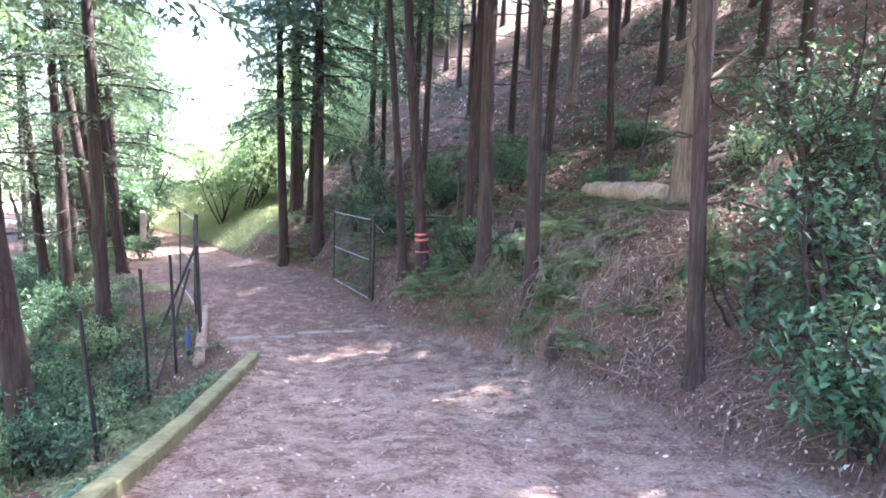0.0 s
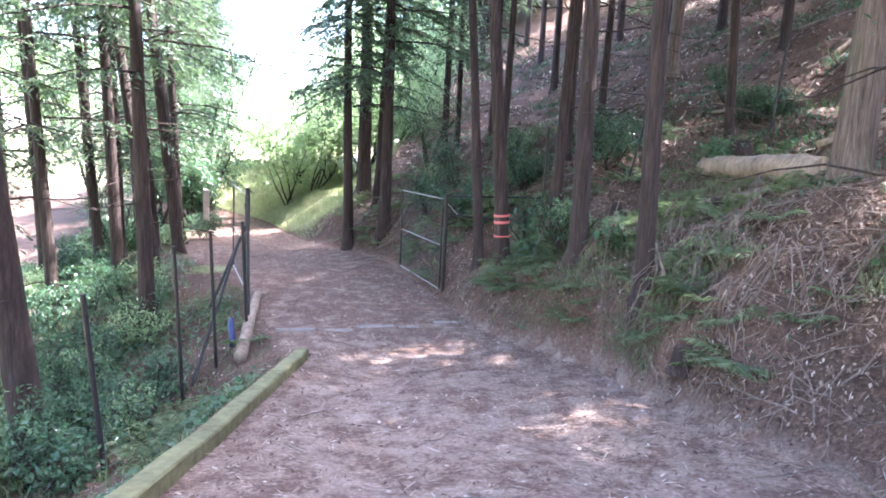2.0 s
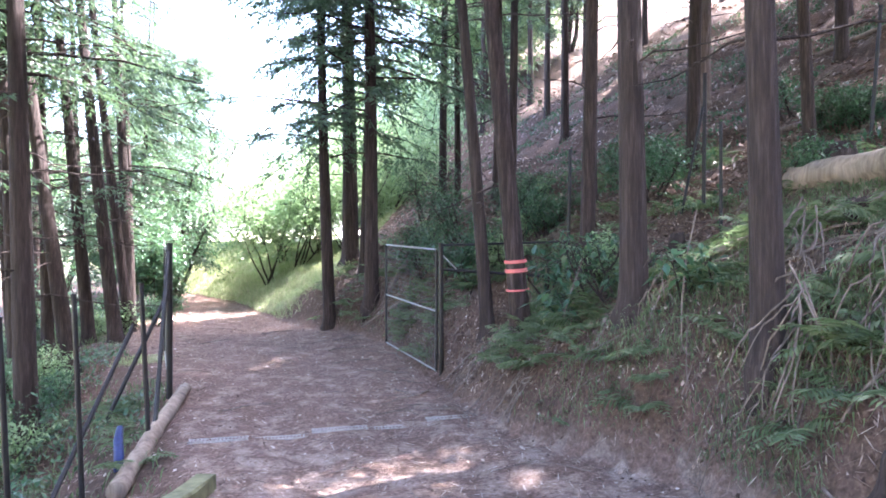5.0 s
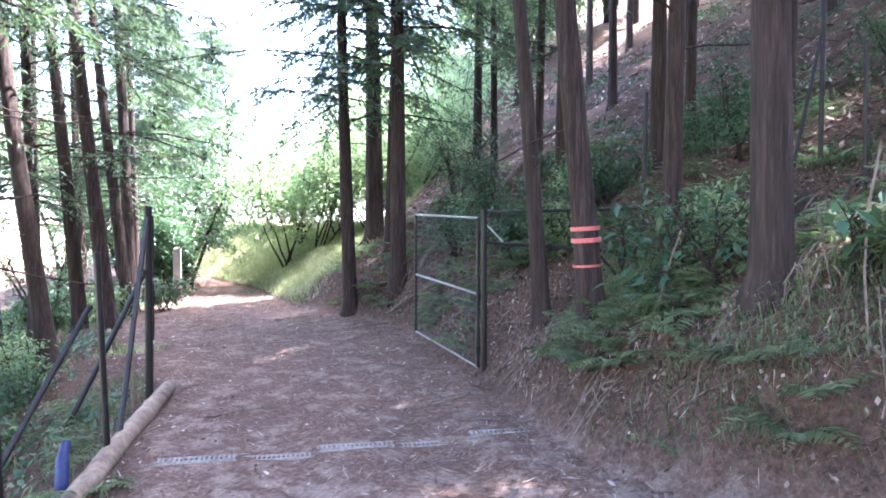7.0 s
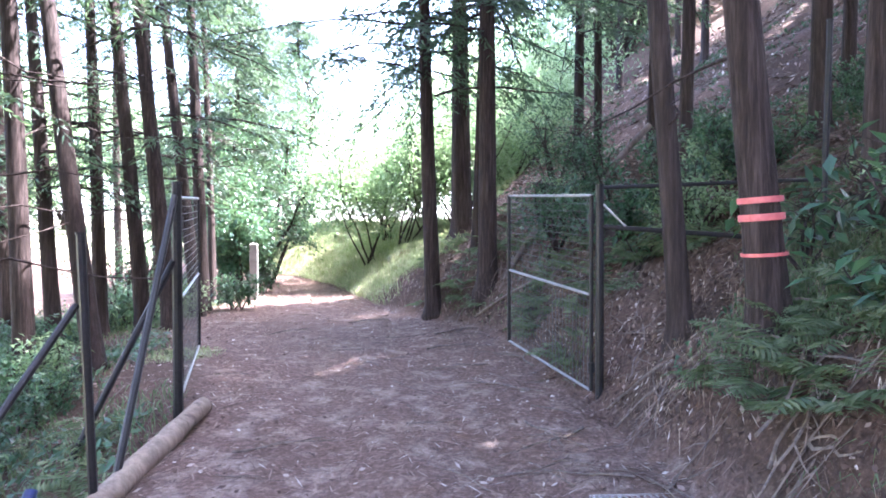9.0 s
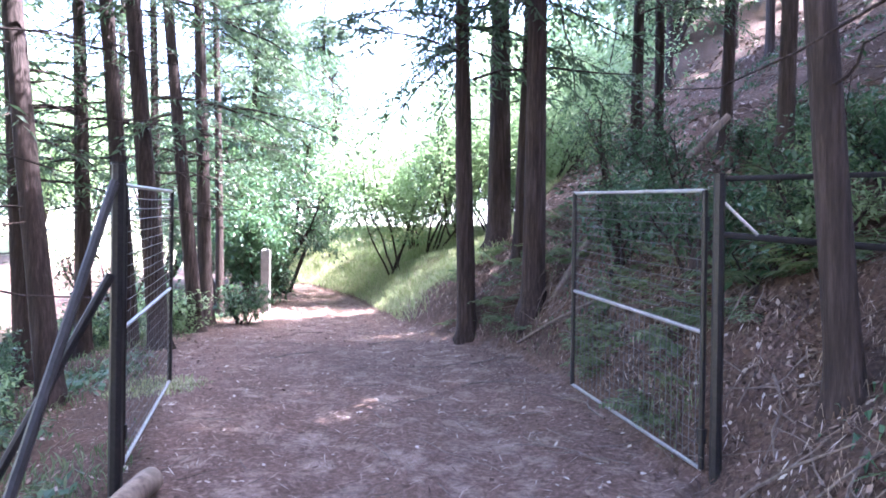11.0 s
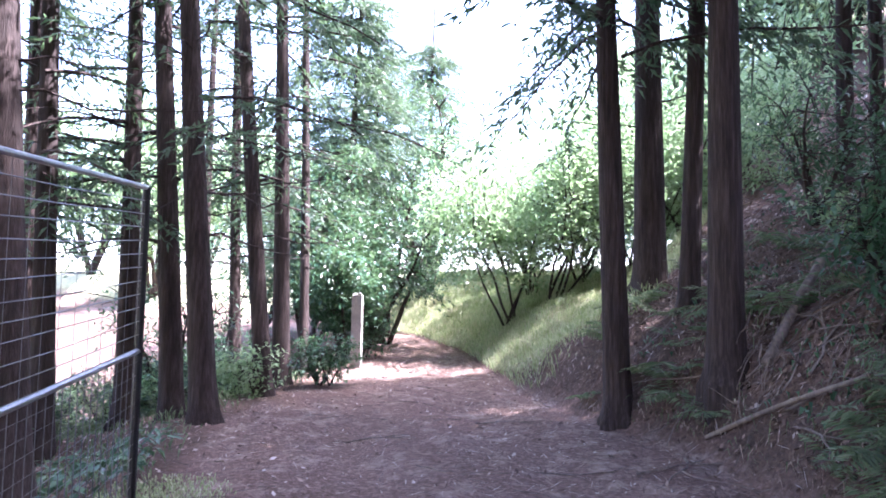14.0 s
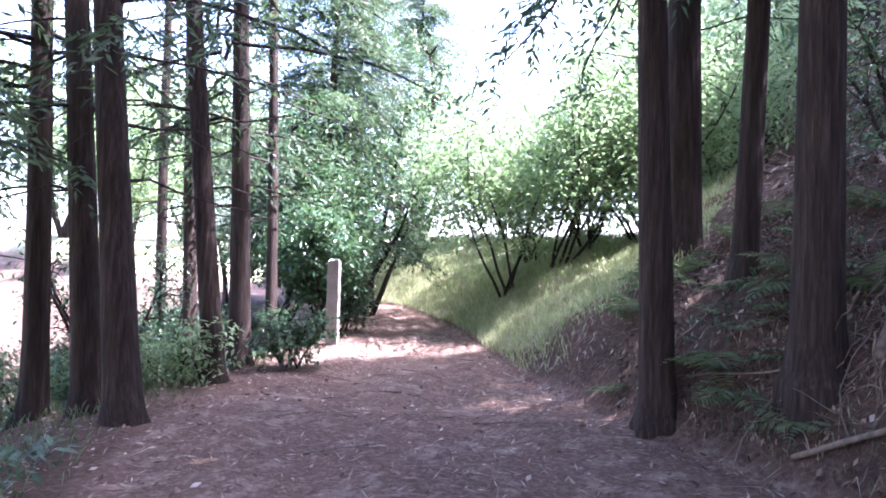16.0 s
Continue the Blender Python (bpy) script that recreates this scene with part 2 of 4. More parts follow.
def terrain(px, py):
    """Height, share of track, share of grass."""
    px, py = np.asarray(px, float), np.asarray(py, float)
    dl, zl = nearest(px, py, EDGE_L)
    dr, zr = nearest(px, py, EDGE_R)
    inside = (dl >= 0) & (dr <= 0)
    w = np.clip(dl / np.maximum(dl - dr, 0.01), 0, 1)
    open_bank = np.clip((py - 22.6) / 2.0, 0, 1) * np.clip((-5.5 - px) / 2.0, 0, 1)
    steep = np.interp(dr, [0, 0.3, 0.6, 1.1, 2.2, 4.4, 7, 12, 20, 40, 120, 400], [0, 0.48, 0.85, 1.3, 1.95, 2.95, 4.1, 7.4, 12.8, 23, 55, 90])
    meadow = np.interp(dr, [0, 0.5, 1.5, 3, 4.5, 8, 20, 60, 400], [0, 0.45, 1.1, 1.65, 1.85, 2.0, 2.5, 4, 8])
    gentle = np.clip((9.8 - py) / 2.5, 0, 1) * np.clip(1 - (dr - 2) / 6, 0, 1)
    cut = np.exp(-((py - 11.6) / 1.9) ** 2)
    rise = steep * (1 - open_bank) + meadow * open_bank
    rise = rise * (1 - 0.45 * gentle) * (1 + 0.3 * cut * np.clip(1.2 - dr / 2.6, 0, 1)) + 0.4 * cut * np.clip(dr / 0.3, 0, 1) - 0.36 * np.exp(-((px + 1.1) ** 2 + (py - 16.0) ** 2) / 0.7)
    drop = np.interp(-dl, [0, 0.8, 1.5, 2.7, 5, 9, 15, 25, 40, 90, 160, 400], [0, 0.5, 0.92, 1.3, 1.6, 2.2, 3.6, 6, 7, 7, -6, -60])
    soft = np.clip((py - 10.0) / 4.0, 0, 1)
    drop = drop * (1 - soft) + np.interp(-dl, [0, 0.5, 2, 5, 9, 15, 25, 40, 90, 160, 400], [0, 0.03, 0.45, 1.1, 2.1, 3.8, 6.2, 7, 7, -6, -60]) * soft
    z = np.where(inside, zl + (zr - zl) * w, np.where(dr > 0, zr + rise, zl - drop))
    off = np.where(inside, 0, np.where(dr > 0, dr, -dl))
    rough = np.clip(off / 1.5, 0, 1)
    z = z + waves(px, py, 1.1, 3) * 0.3 * rough * np.clip(off / 3, 0.4, 1) + waves(px, py, 4.0, 5) * 0.15 * rough + np.abs(waves(px, py, 1.9, 6)) * 0.45 * np.clip((dr - 2.5) / 2, 0, 1) + waves(px, py, 2.0, 7) * 0.03 + waves(px, py, 11, 8) * (0.012 + 0.055 * rough)
    z = z - np.where(inside, 0.05 * np.exp(-((w - 0.33) / 0.09) ** 2) + 0.05 * np.exp(-((w - 0.68) / 0.09) ** 2), 0)
    track = np.clip(0.5 + np.minimum(dl, -dr) / 0.9, 0, 1)
    grass = open_bank * np.clip(dr / 0.4 + 0.3, 0, 1)
    grass = np.maximum(grass, np.clip((-dl - 14) / 6, 0, 1))
    return z, track, grass, dl, dr


def ground_at(x, y):
    return float(terrain(np.array([x]), np.array([y]))[0][0])


def lines(lo, hi, step, far):
    mid = np.arange(lo, hi, step)
    g = [far * ((k + 1) / 34) ** 3.2 for k in range(34)]
    return np.concatenate([lo - np.array(g[::-1]) - step, mid, hi + np.array(g)])


def build_ground():
    xs, ys = lines(-15, 13, 0.15, 400), lines(-2, 31, 0.16, 420)
    gx, gy = np.meshgrid(xs, ys)
    z, track, grass, _, _ = terrain(gx, gy)
    nx, ny = len(xs), len(ys)
    co = np.stack([gx, gy, z], -1).reshape(-1, 3)
    idx = np.arange(nx * ny).reshape(ny, nx)
    quads = np.stack([idx[:-1, :-1], idx[:-1, 1:], idx[1:, 1:], idx[1:, :-1]], -1).reshape(-1, 4)
    on_road = (track.reshape(-1)[quads] > 0.5).all(1)
    cover = np.zeros((nx * ny, 4))
    cover[:, 0], cover[:, 1], cover[:, 2], cover[:, 3] = track.reshape(-1), grass.reshape(-1), np.clip((gy - 10) / 5, 0, 1).reshape(-1), 1
    for name, faces in (("road", quads[on_road]), ("ground", quads[~on_road])):
        used, inv = np.unique(faces, return_inverse=True)
        me = bpy.data.meshes.new(name)
        me.from_pydata(co[used].tolist(), [], inv.reshape(-1, 4).tolist())
        layer = me.color_attributes.new("cover", "FLOAT_COLOR", "POINT")
        layer.data.foreach_set("color", cover[used].reshape(-1))
        me.polygons.foreach_set("use_smooth", [True] * len(me.polygons))
        me.materials.append(M_GROUND)
        ob = new(name, me)
        if name == "road":
            tagged(ob, "brown earth forest track strewn with fallen needles", "road", kind="structure")
        else:
            tagged(ob, "leaf-littered forest floor with steep bank and drop", "ground", kind="structure")


build_ground()


# ---- mesh helpers ----
def part(name, bm, mat, parent=None, label="", smooth=True):
    me = bpy.data.meshes.new(name)
    bm.to_mesh(me)
    bm.free()
    if smooth:
        me.polygons.foreach_set("use_smooth", [True] * len(me.polygons))
    me.materials.append(mat)
    ob = new(name, me)
    ob.parent = parent
    if label:
        ob["label"] = label
    return ob


def mesh_part(name, verts, faces, mat, parent=None, smooth=False):
    me = bpy.data.meshes.new(name)
    me.from_pydata(verts, [], faces)
    if smooth:
        me.polygons.foreach_set("use_smooth", [True] * len(me.polygons))
    me.materials.append(mat)
    ob = new(name, me)
    ob.parent = parent
    return ob


def thing(name, place, label, category, group="", turn=0.0):
    ob = new(name)
    ob.matrix_world = Matrix.Translation(place) @ Matrix.Rotation(turn, 4, "Z")
    return tagged(ob, label, category, group)


def tube(verts, faces, points, radii, sides=6, wob=0.0, rng=random):
    """Adds a closed tube along the points to verts and faces."""
    base = len(verts)
    n = len(points)
    up = Vector((0.13, 0.27, 0.95)).normalized()
    for i, p in enumerate(points):
        p = Vector(p)
        d = (Vector(points[min(i + 1, n - 1)]) - Vector(points[max(i - 1, 0)])).normalized()
        a = d.cross(up if abs(d.dot(up)) < 0.95 else Vector((1, 0, 0))).normalized()
        b = d.cross(a)
        for k in range(sides):
            th = 2 * math.pi * k / sides
            r = radii[i] * (1 + (rng.uniform(-wob, wob) if wob else 0))
            verts.append(tuple(p + a * (r * math.cos(th)) + b * (r * math.sin(th))))
    for i in range(n - 1):
        for k in range(sides):
            a0, a1 = base + i * sides + k, base + i * sides + (k + 1) % sides
            faces.append((a0, a1, a1 + sides, a0 + sides))
    faces.append(tuple(base + k for k in range(sides))[::-1])
    faces.append(tuple(base + (n - 1) * sides + k for k in range(sides)))


def blade(verts, faces, root, along, side, length, width, bend=0.0):
    """Adds one pointed leaf of two faces, folded at its middle."""
    b = len(verts)
    mid = root + along * (length * 0.5)
    tip = root + along * length + Vector((0, 0, -bend * length))
    verts += [tuple(root), tuple(mid + side * (width / 2)), tuple(tip), tuple(mid - side * (width / 2))]
    faces.append((b, b + 1, b + 2, b + 3))


def rod(name, a, b, r, mat, parent, sides=8):
    v, f = [], []
    tube(v, f, [a, b], [r, r], sides)
    return mesh_part(name, v, f, mat, parent, False)


# ---- trees ----
def trunk_mesh(seed, r0, height, lean, curve):
    rng = random.Random(seed)
    v, f = [], []
    sides, zs = 18, [-0.35, -0.1, 0.0, 0.06, 0.13, 0.22, 0.35, 0.55, 0.85, 1.3, 1.9, 2.6, 3.4, 4.4, 5.6, 7, 8.5, 10.5, 12.5, height]
    lobes = [(rng.randint(4, 7), rng.uniform(0, 6.28), rng.uniform(0.1, 0.3)) for _ in range(2)]
    ridge = [rng.uniform(-0.045, 0.045) for _ in range(sides)]
    ph = rng.uniform(0, 6.28)
    for z in zs:
        taper = max(0.22, 1 - 0.8 * max(z, 0) / height)
        flare = 0.38 * math.exp(-max(z, 0) / 0.13) + 0.09 * math.exp(-max(z, 0) / 0.6)
        cx = lean[0] * z + curve * math.sin(z * 0.35 + ph) - curve * math.sin(ph)
        cy = lean[1] * z + curve * math.cos(z * 0.31 + ph) - curve * math.cos(ph)
        for k in range(sides):
            th = 2 * math.pi * k / sides
            lob = sum(a * math.cos(q * th + o) for q, o, a in lobes)
            r = 0.81 * r0 * (taper * (1 + ridge[k] + rng.uniform(-0.02, 0.02)) + flare * (1 + lob * 1.6))
            v.append((cx + r * math.cos(th), cy + r * math.sin(th), z))
    for i in range(len(zs) - 1):
        for k in range(sides):
            a0, a1 = i * sides + k, i * sides + (k + 1) % sides
            f.append((a0, a1, a1 + sides, a0 + sides))
    f.append(tuple((len(zs) - 1) * sides + k for k in range(sides)))
    return v, f


def spray(v, f, rng, root, along, length, count, size):
    """A drooping frond of narrow needle tufts along a twig."""
    up = Vector((0, 0, 1))
    side = along.cross(up)
    side = side.normalized() if side.length > 1e-3 else Vector((1, 0, 0))
    for i in range(count):
        t = (i + rng.random()) / count
        p = root + along * (length * t) + Vector((0, 0, -0.35 * length * t * t))
        s = -1 if i % 2 else 1
        d = (along * rng.uniform(0.3, 0.9) + side * (s * rng.uniform(0.4, 1.0)) + up * rng.uniform(-0.6, 0.25)).normalized()
        n = d.cross(Vector((rng.uniform(-1, 1), rng.uniform(-1, 1), rng.uniform(-1, 1)))).normalized()
        blade(v, f, p, d, n, size * rng.uniform(0.6, 1.4), size * rng.uniform(0.2, 0.36), rng.uniform(0, 0.4))


def crown_mesh(seed, low, high, spread, boughs, dens, size):
    """Boughs and needle sprays of a cedar between two heights."""
    rng = random.Random(seed)
    wv, wf, lv, lf = [], [], [], []
    for b in range(boughs):
        t = rng.random() ** 0.8
        z = low + (high - low) * t
        ln = spread * (1 - 0.75 * t) * rng.uniform(0.5, 1.15)
        a = rng.uniform(0, 6.28)
        d = Vector((math.cos(a), math.sin(a), 0))
        pts, p = [], Vector((d.x * 0.06, d.y * 0.06, z))
        rise = rng.uniform(-0.15, 0.25)
        n = 6
        for i in range(n + 1):
            u = i / n
            pts.append(p.copy())
            p = p + (d + Vector((rng.uniform(-0.18, 0.18), rng.uniform(-0.18, 0.18), rise - 0.75 * u + 0.35 * u * u + rng.uniform(-0.1, 0.1)))) * (ln / n)
        tube(wv, wf, pts, [0.022 * (1 - 0.8 * i / n) + 0.004 for i in range(n + 1)], 4)
        for i in range(1, n + 1):
            for q in range(dens):
                base = pts[i - 1].lerp(pts[i], rng.random())
                aa = a + rng.uniform(-1.3, 1.3)
                al = Vector((math.cos(aa), math.sin(aa), rng.uniform(-0.7, 0.15))).normalized()
                spray(lv, lf, rng, base, al, rng.uniform(0.35, 0.8), 8 if size > 0.2 else 12, size)
    return wv, wf, lv, lf


def dead_boughs(seed, low, high, count):
    rng = random.Random(seed)
    v, f = [], []
    for b in range(count):
        z, a = rng.uniform(low, high), rng.uniform(0, 6.28)
        p, pts = Vector((0, 0, z)), []
        ln = rng.uniform(0.5, 1.9)
        for i in range(6):
            pts.append(p.copy())
            p = p + Vector((math.cos(a) + rng.uniform(-0.3, 0.3), math.sin(a) + rng.uniform(-0.3, 0.3), rng.uniform(-0.35, 0.25))) * (ln / 5)
        tube(v, f, pts, [0.016, 0.013, 0.01, 0.008, 0.006, 0.003], 4)
    return v, f


def mesh_of(name, v, f, mat, smooth=False):
    me = bpy.data.meshes.new(name)
    me.from_pydata(v, [], f)
    if smooth:
        me.polygons.foreach_set("use_smooth", [True] * len(me.polygons))
    me.materials.append(mat)
    return me


CROWNS = {}
for style, (low, high, spread, boughs, dens, size, count) in {"high": (6.8, 15.5, 4.2, 68, 3, 0.245, 3), "low": (2.8, 14.5, 2.6, 34, 2, 0.13, 3), "mid": (4.8, 15.0, 3.1, 52, 3, 0.13, 3), "dense": (1.7, 9.5, 3.3, 110, 4, 0.13, 2), "droop": (4.0, 14.0, 3.9, 95, 4, 0.14, 2)}.items():
    CROWNS[style] = []
    for k in range(count):
        wv, wf, lv, lf = crown_mesh(40 + k * 7 + len(style) * 100 + ord(style[0]), low, high, spread, boughs, dens, size)
        CROWNS[style].append((mesh_of("branchwork", wv, wf, M_BARK), mesh_of("crown", lv, lf, M_NEEDLE)))
DEAD = [mesh_of("dead_branch", *dead_boughs(60 + k, 0, 0, 1), M_BARK) for k in range(8)]
tree_seed = [0]


def cedar(x, y, r0, lean=(0, 0), crown="high", pale=False, height=16.0, curve=0.04, sink=0.05, dead=True, label=""):
    tree_seed[0] += 1
    s = tree_seed[0]
    root = thing("cedar_tree", (x, y, ground_at(x, y) - sink), label or "tall straight cedar with reddish-brown stringy bark", "tree", "cedars along the track")
    v, f = trunk_mesh(s, r0, height, lean, curve)
    mesh_part("trunk", v, f, M_BARK_PALE if pale else M_BARK, root, True)
    shear = Matrix(((1, 0, lean[0], 0), (0, 1, lean[1], 0), (0, 0, 1, 0), (0, 0, 0, 1))) @ Matrix.Rotation(s * 1.9, 4, "Z")
    if crown:
        for me in CROWNS[crown][s % len(CROWNS[crown])]:
            o = new(me.name, me)
            o.parent, o.matrix_basis = root, shear
            if me.name.startswith("branch"):
                o["kind"] = "stuff"
    if dead:
        rng = random.Random(500 + s)
        for k in range(rng.randint(7, 13)):
            z = rng.uniform(1.9, 7.5)
            o = new("dead_branch", DEAD[rng.randint(0, 7)])
            o.parent = root
            o.matrix_basis = pose(lean[0] * z, lean[1] * z, z, 0, 0, rng.uniform(0, 360))
    return root


# right of the track
cedar(-5.4, 20.9, 0.185, (-0.019, 0.0), "droop", dead=False)
cedar(-4.22, 20.44, 0.21, (-0.013, 0.0), "droop", dead=False)
cedar(-4.87, 22.0, 0.15, (0.045, 0.0), "mid", dead=False)
cedar(-5.77, 23.8, 0.29, (-0.023, 0.0), "mid")
cedar(-1.08, 15.97, 0.135, (-0.085, 0.0))
band_tree = cedar(-0.51, 14.58, 0.165, (-0.076, 0.0), label="leaning cedar marked with three pink tape bands")
cedar(0.75, 12.95, 0.18, (-0.005, 0.0))
cedar(1.5, 11.05, 0.15, (-0.037, 0.0))
cedar(3.08, 7.8, 0.125, (-0.055, 0.0))
cedar(0.42, 15.8, 0.145, (0.01, 0.0))
cedar(0.7, 19.5, 0.17, (0.0, 0.0))
cedar(4.1, 11.75, 0.30, (0.02, 0.0), pale=True)
cedar(3.88, 16.7, 0.12, (-0.05, 0.0))
cedar(4.0, 24.5, 0.26, (0.02, 0.0), pale=True)
cedar(2.6, 19.0, 0.17, (0.01, 0.0))
# slope cedars, mostly added so that their crowns shade the bank and track
for x, y, r in ((0.4, 28, 0.17), (1.8, 23, 0.15), (7.5, 15, 0.2), (6.8, 10.2, 0.22), (8.3, 19, 0.2), (6.5, 22, 0.18),
                (9.5, 12.0, 0.2), (3.0, 31, 0.18), (6.0, 27, 0.2), (6.2, 5.2, 0.2), (8.5, 7, 0.2), (10.5, 25, 0.2), (5.5, 1.0, 0.2), (7.0, -3, 0.2), (12, 17, 0.2), (13.5, 9, 0.2), (12.5, 21.5, 0.2), (9, 29, 0.2), (13, 29, 0.2), (16, 14, 0.2), (17, 21, 0.2), (16, 27, 0.2), (6, 34, 0.2), (11, 35, 0.2), (17, 34, 0.2), (11.5, 3.5, 0.2), (15, 4, 0.2), (20, 17, 0.2), (20, 25, 0.2), (20, 9, 0.2), (1.5, 36, 0.18), (22, 31, 0.2), (10, -2, 0.2), (-1.0, 20.6, 0.14)):
    cedar(x, y, r, (0.01, 0.0), dead=False)
# first five: green backdrop; last five: added to keep sun off the slope
for x, y, r in ((-1.0, 37.0, 0.18), (2.2, 41.0, 0.2), (4.2, 36.5, 0.18), (3.2, 33.6, 0.17), (8.0, 38.0, 0.2), (7.2, 30.5, 0.18), (10.5, 31.5, 0.2), (8.2, 25.8, 0.18), (4.6, 28.6, 0.18), (12.8, 25.8, 0.2)):
    cedar(x, y, r, (0.01, 0.0), "droop", dead=False)
for x, y, r in ((-3.2, 24.5, 0.15), (-2.8, 24.8, 0.13), (-1.6, 24.0, 0.14), (-0.2, 32.5, 0.16), (-3.2, 36.0, 0.16)):
    cedar(x, y, r, (0.01, 0.0), "low", dead=False)
# left of the track
cedar(-9.5, 18.68, 0.185, (-0.108, 0.0), "low")
cedar(-11.36, 18.87, 0.16, (-0.027, 0.0), "low")
cedar(-10.25, 18.8, 0.17, (-0.091, 0.0), "low")
cedar(-8.65, 16.3, 0.17, (-0.155, 0.0), "mid")
cedar(-7.2, 13.68, 0.19, (-0.045, 0.0), "mid")
cedar(-9.2, 15.7, 0.17, (-0.06, 0.0), "mid")
cedar(-5.58, 8.93, 0.25, (-0.118, 0.0), "high")
cedar(-10.41, 20.41, 0.16, (-0.111, 0.0), "low")
cedar(-11.1, 21.42, 0.18, (-0.058, 0.0), "low")
cedar(-12.11, 22.97, 0.12, (-0.03, 0.0), "mid")
cedar(-9.87, 14.5, 0.16, (-0.056, 0.0), "low")
cedar(-11.9, 16.7, 0.15, (-0.05, 0.0), "low")
cedar(-10.9, 13.0, 0.16, (-0.05, 0.0), "low")
cedar(-13.6, 18.7, 0.16, (-0.03, 0.0), "low")
cedar(-12.3, 15.6, 0.16, (-0.05, 0.0), "low")
cedar(-15.5, 19.6, 0.15, (-0.02, 0.0), "low")
cedar(-14.2, 16.4, 0.15, (-0.04, 0.0), "low")
cedar(-15.6, 23.4, 0.14, (0.0, 0.0), "low")
cedar(-18.0, 14.0, 0.15, (0.0, 0.0), "low", dead=False)
cedar(-12.85, 21.99, 0.14, (-0.056, 0.0), "low")
cedar(-11.15, 17.75, 0.17, (-0.1, 0.0), "low")
for x, y, r in ((-8.5, 10.5, 0.16), (-7.6, 6.5, 0.18), (-10.5, 12.5, 0.15), (-6.0, 3.0, 0.2)):
    cedar(x, y, r, (-0.02, 0.0), "low")
# cedars added as shade casters, most of them outside the camera's view
for x, y, r in ((-4.8, -2.5, 0.2), (-7.5, 0.3, 0.2), (-10, 2.2, 0.18), (-9.8, 7.8, 0.18), (-12, 5, 0.18), (-5.7, 5.2, 0.18), (-14.5, 2, 0.18), (-15.5, 7.5, 0.18), (-9.0, -3, 0.2)):
    cedar(x, y, r, (-0.02, 0.0), "high", dead=False)


def bushy_tree(name, x, y, height, spread, stems, leaves, mat, label, seed, size=0.12, low=0.45, group="", flat=0.7, thick=0.022):
    """Several bent stems that carry an uneven crown of leaf clumps."""
    rng = random.Random(seed)
    root = thing(name, (x, y, ground_at(x, y) - 0.05), label, "tree" if height > 2 else "shrub", group)
    lv, lf = [], []
    ends = []
    for s in range(stems):
        wv, wf = [], []
        a = rng.uniform(0, 6.28)
        p, pts = Vector((rng.uniform(-0.15, 0.15), rng.uniform(-0.15, 0.15), 0)), []
        n = 7
        for i in range(n + 1):
            pts.append(p.copy())
            out = spread * rng.uniform(0.4, 1.0) / n
            p = p + Vector((math.cos(a) * out, math.sin(a) * out, height * rng.uniform(0.55, 0.95) / n))
            a += rng.uniform(-0.5, 0.5)
        r = thick * height ** 0.8
        tube(wv, wf, pts, [r * (1 - 0.75 * i / n) for i in range(n + 1)], 5)
        for i in range(3, n + 1):
            for q in range(4):
                e = pts[i] + Vector((rng.gauss(0, 0.28), rng.gauss(0, 0.28), rng.gauss(0.05, 0.2))) * spread * 0.75
                tube(wv, wf, [pts[i], pts[i].lerp(e, 0.5) + Vector((0, 0, 0.05 * spread)), e], [r * 0.3, r * 0.2, r * 0.06], 3)
                ends.append(e)
        mesh_part("stem", wv, wf, M_BARK, root, True)
    each = max(1, leaves // len(ends))
    for e in ends:
        cr = spread * rng.uniform(0.16, 0.34)
        for k in range(each):
            o = Vector((rng.gauss(0, 0.5), rng.gauss(0, 0.5), rng.gauss(0, 0.5) * flat)) * cr
            d = Vector((rng.uniform(-1, 1), rng.uniform(-1, 1), rng.uniform(-0.8, 0.5))).normalized()
            nn = d.cross(Vector((rng.uniform(-0.6, 0.6), rng.uniform(-0.6, 0.6), 1))).normalized()
            p = e + o
            if p.z > low * height * 0.5:
                blade(lv, lf, p, d, nn, size * rng.uniform(0.7, 1.3), size * 0.45 * rng.uniform(0.7, 1.3), 0.2)
    mesh_part("crown", lv, lf, mat, root)
    return root


cedar(-14.6, 27.0, 0.16, (0.03, 0.0), "dense", height=11.5)
cedar(-16.6, 30.6, 0.17, (0.02, 0.0), "dense", height=11.5)
cedar(-17.6, 35.6, 0.17, (0.02, 0.0), "dense", height=11.5, dead=False)


# bright broadleaf trees on the open bank
for k, (x, y, h, s) in enumerate(((-9.75, 27.2, 4.0, 1.7), (-9.0, 27.7, 4.4, 1.9), (-8.7, 29.0, 4.6, 2.1), (-7.5, 29.0, 4.6, 2.0), (-6.3, 29.4, 4.4, 2.0), (-10.4, 29.8, 4.2, 1.9), (-10.2, 32.6, 5.0, 2.3), (-8.2, 31.6, 5.6, 2.5), (-5.6, 31.0, 5.2, 2.4), (-12.4, 34.0, 4.2, 2.0), (-14.2, 36.2, 4.4, 2.2))):
    bushy_tree("broadleaf_tree", x, y, h, s * 1.35, 5, 6600, M_LEAF, "small many-stemmed broadleaf tree with bright green leaves", 200 + k, 0.13, 0.42, "trees on the grassy bank", 0.95, 0.011)
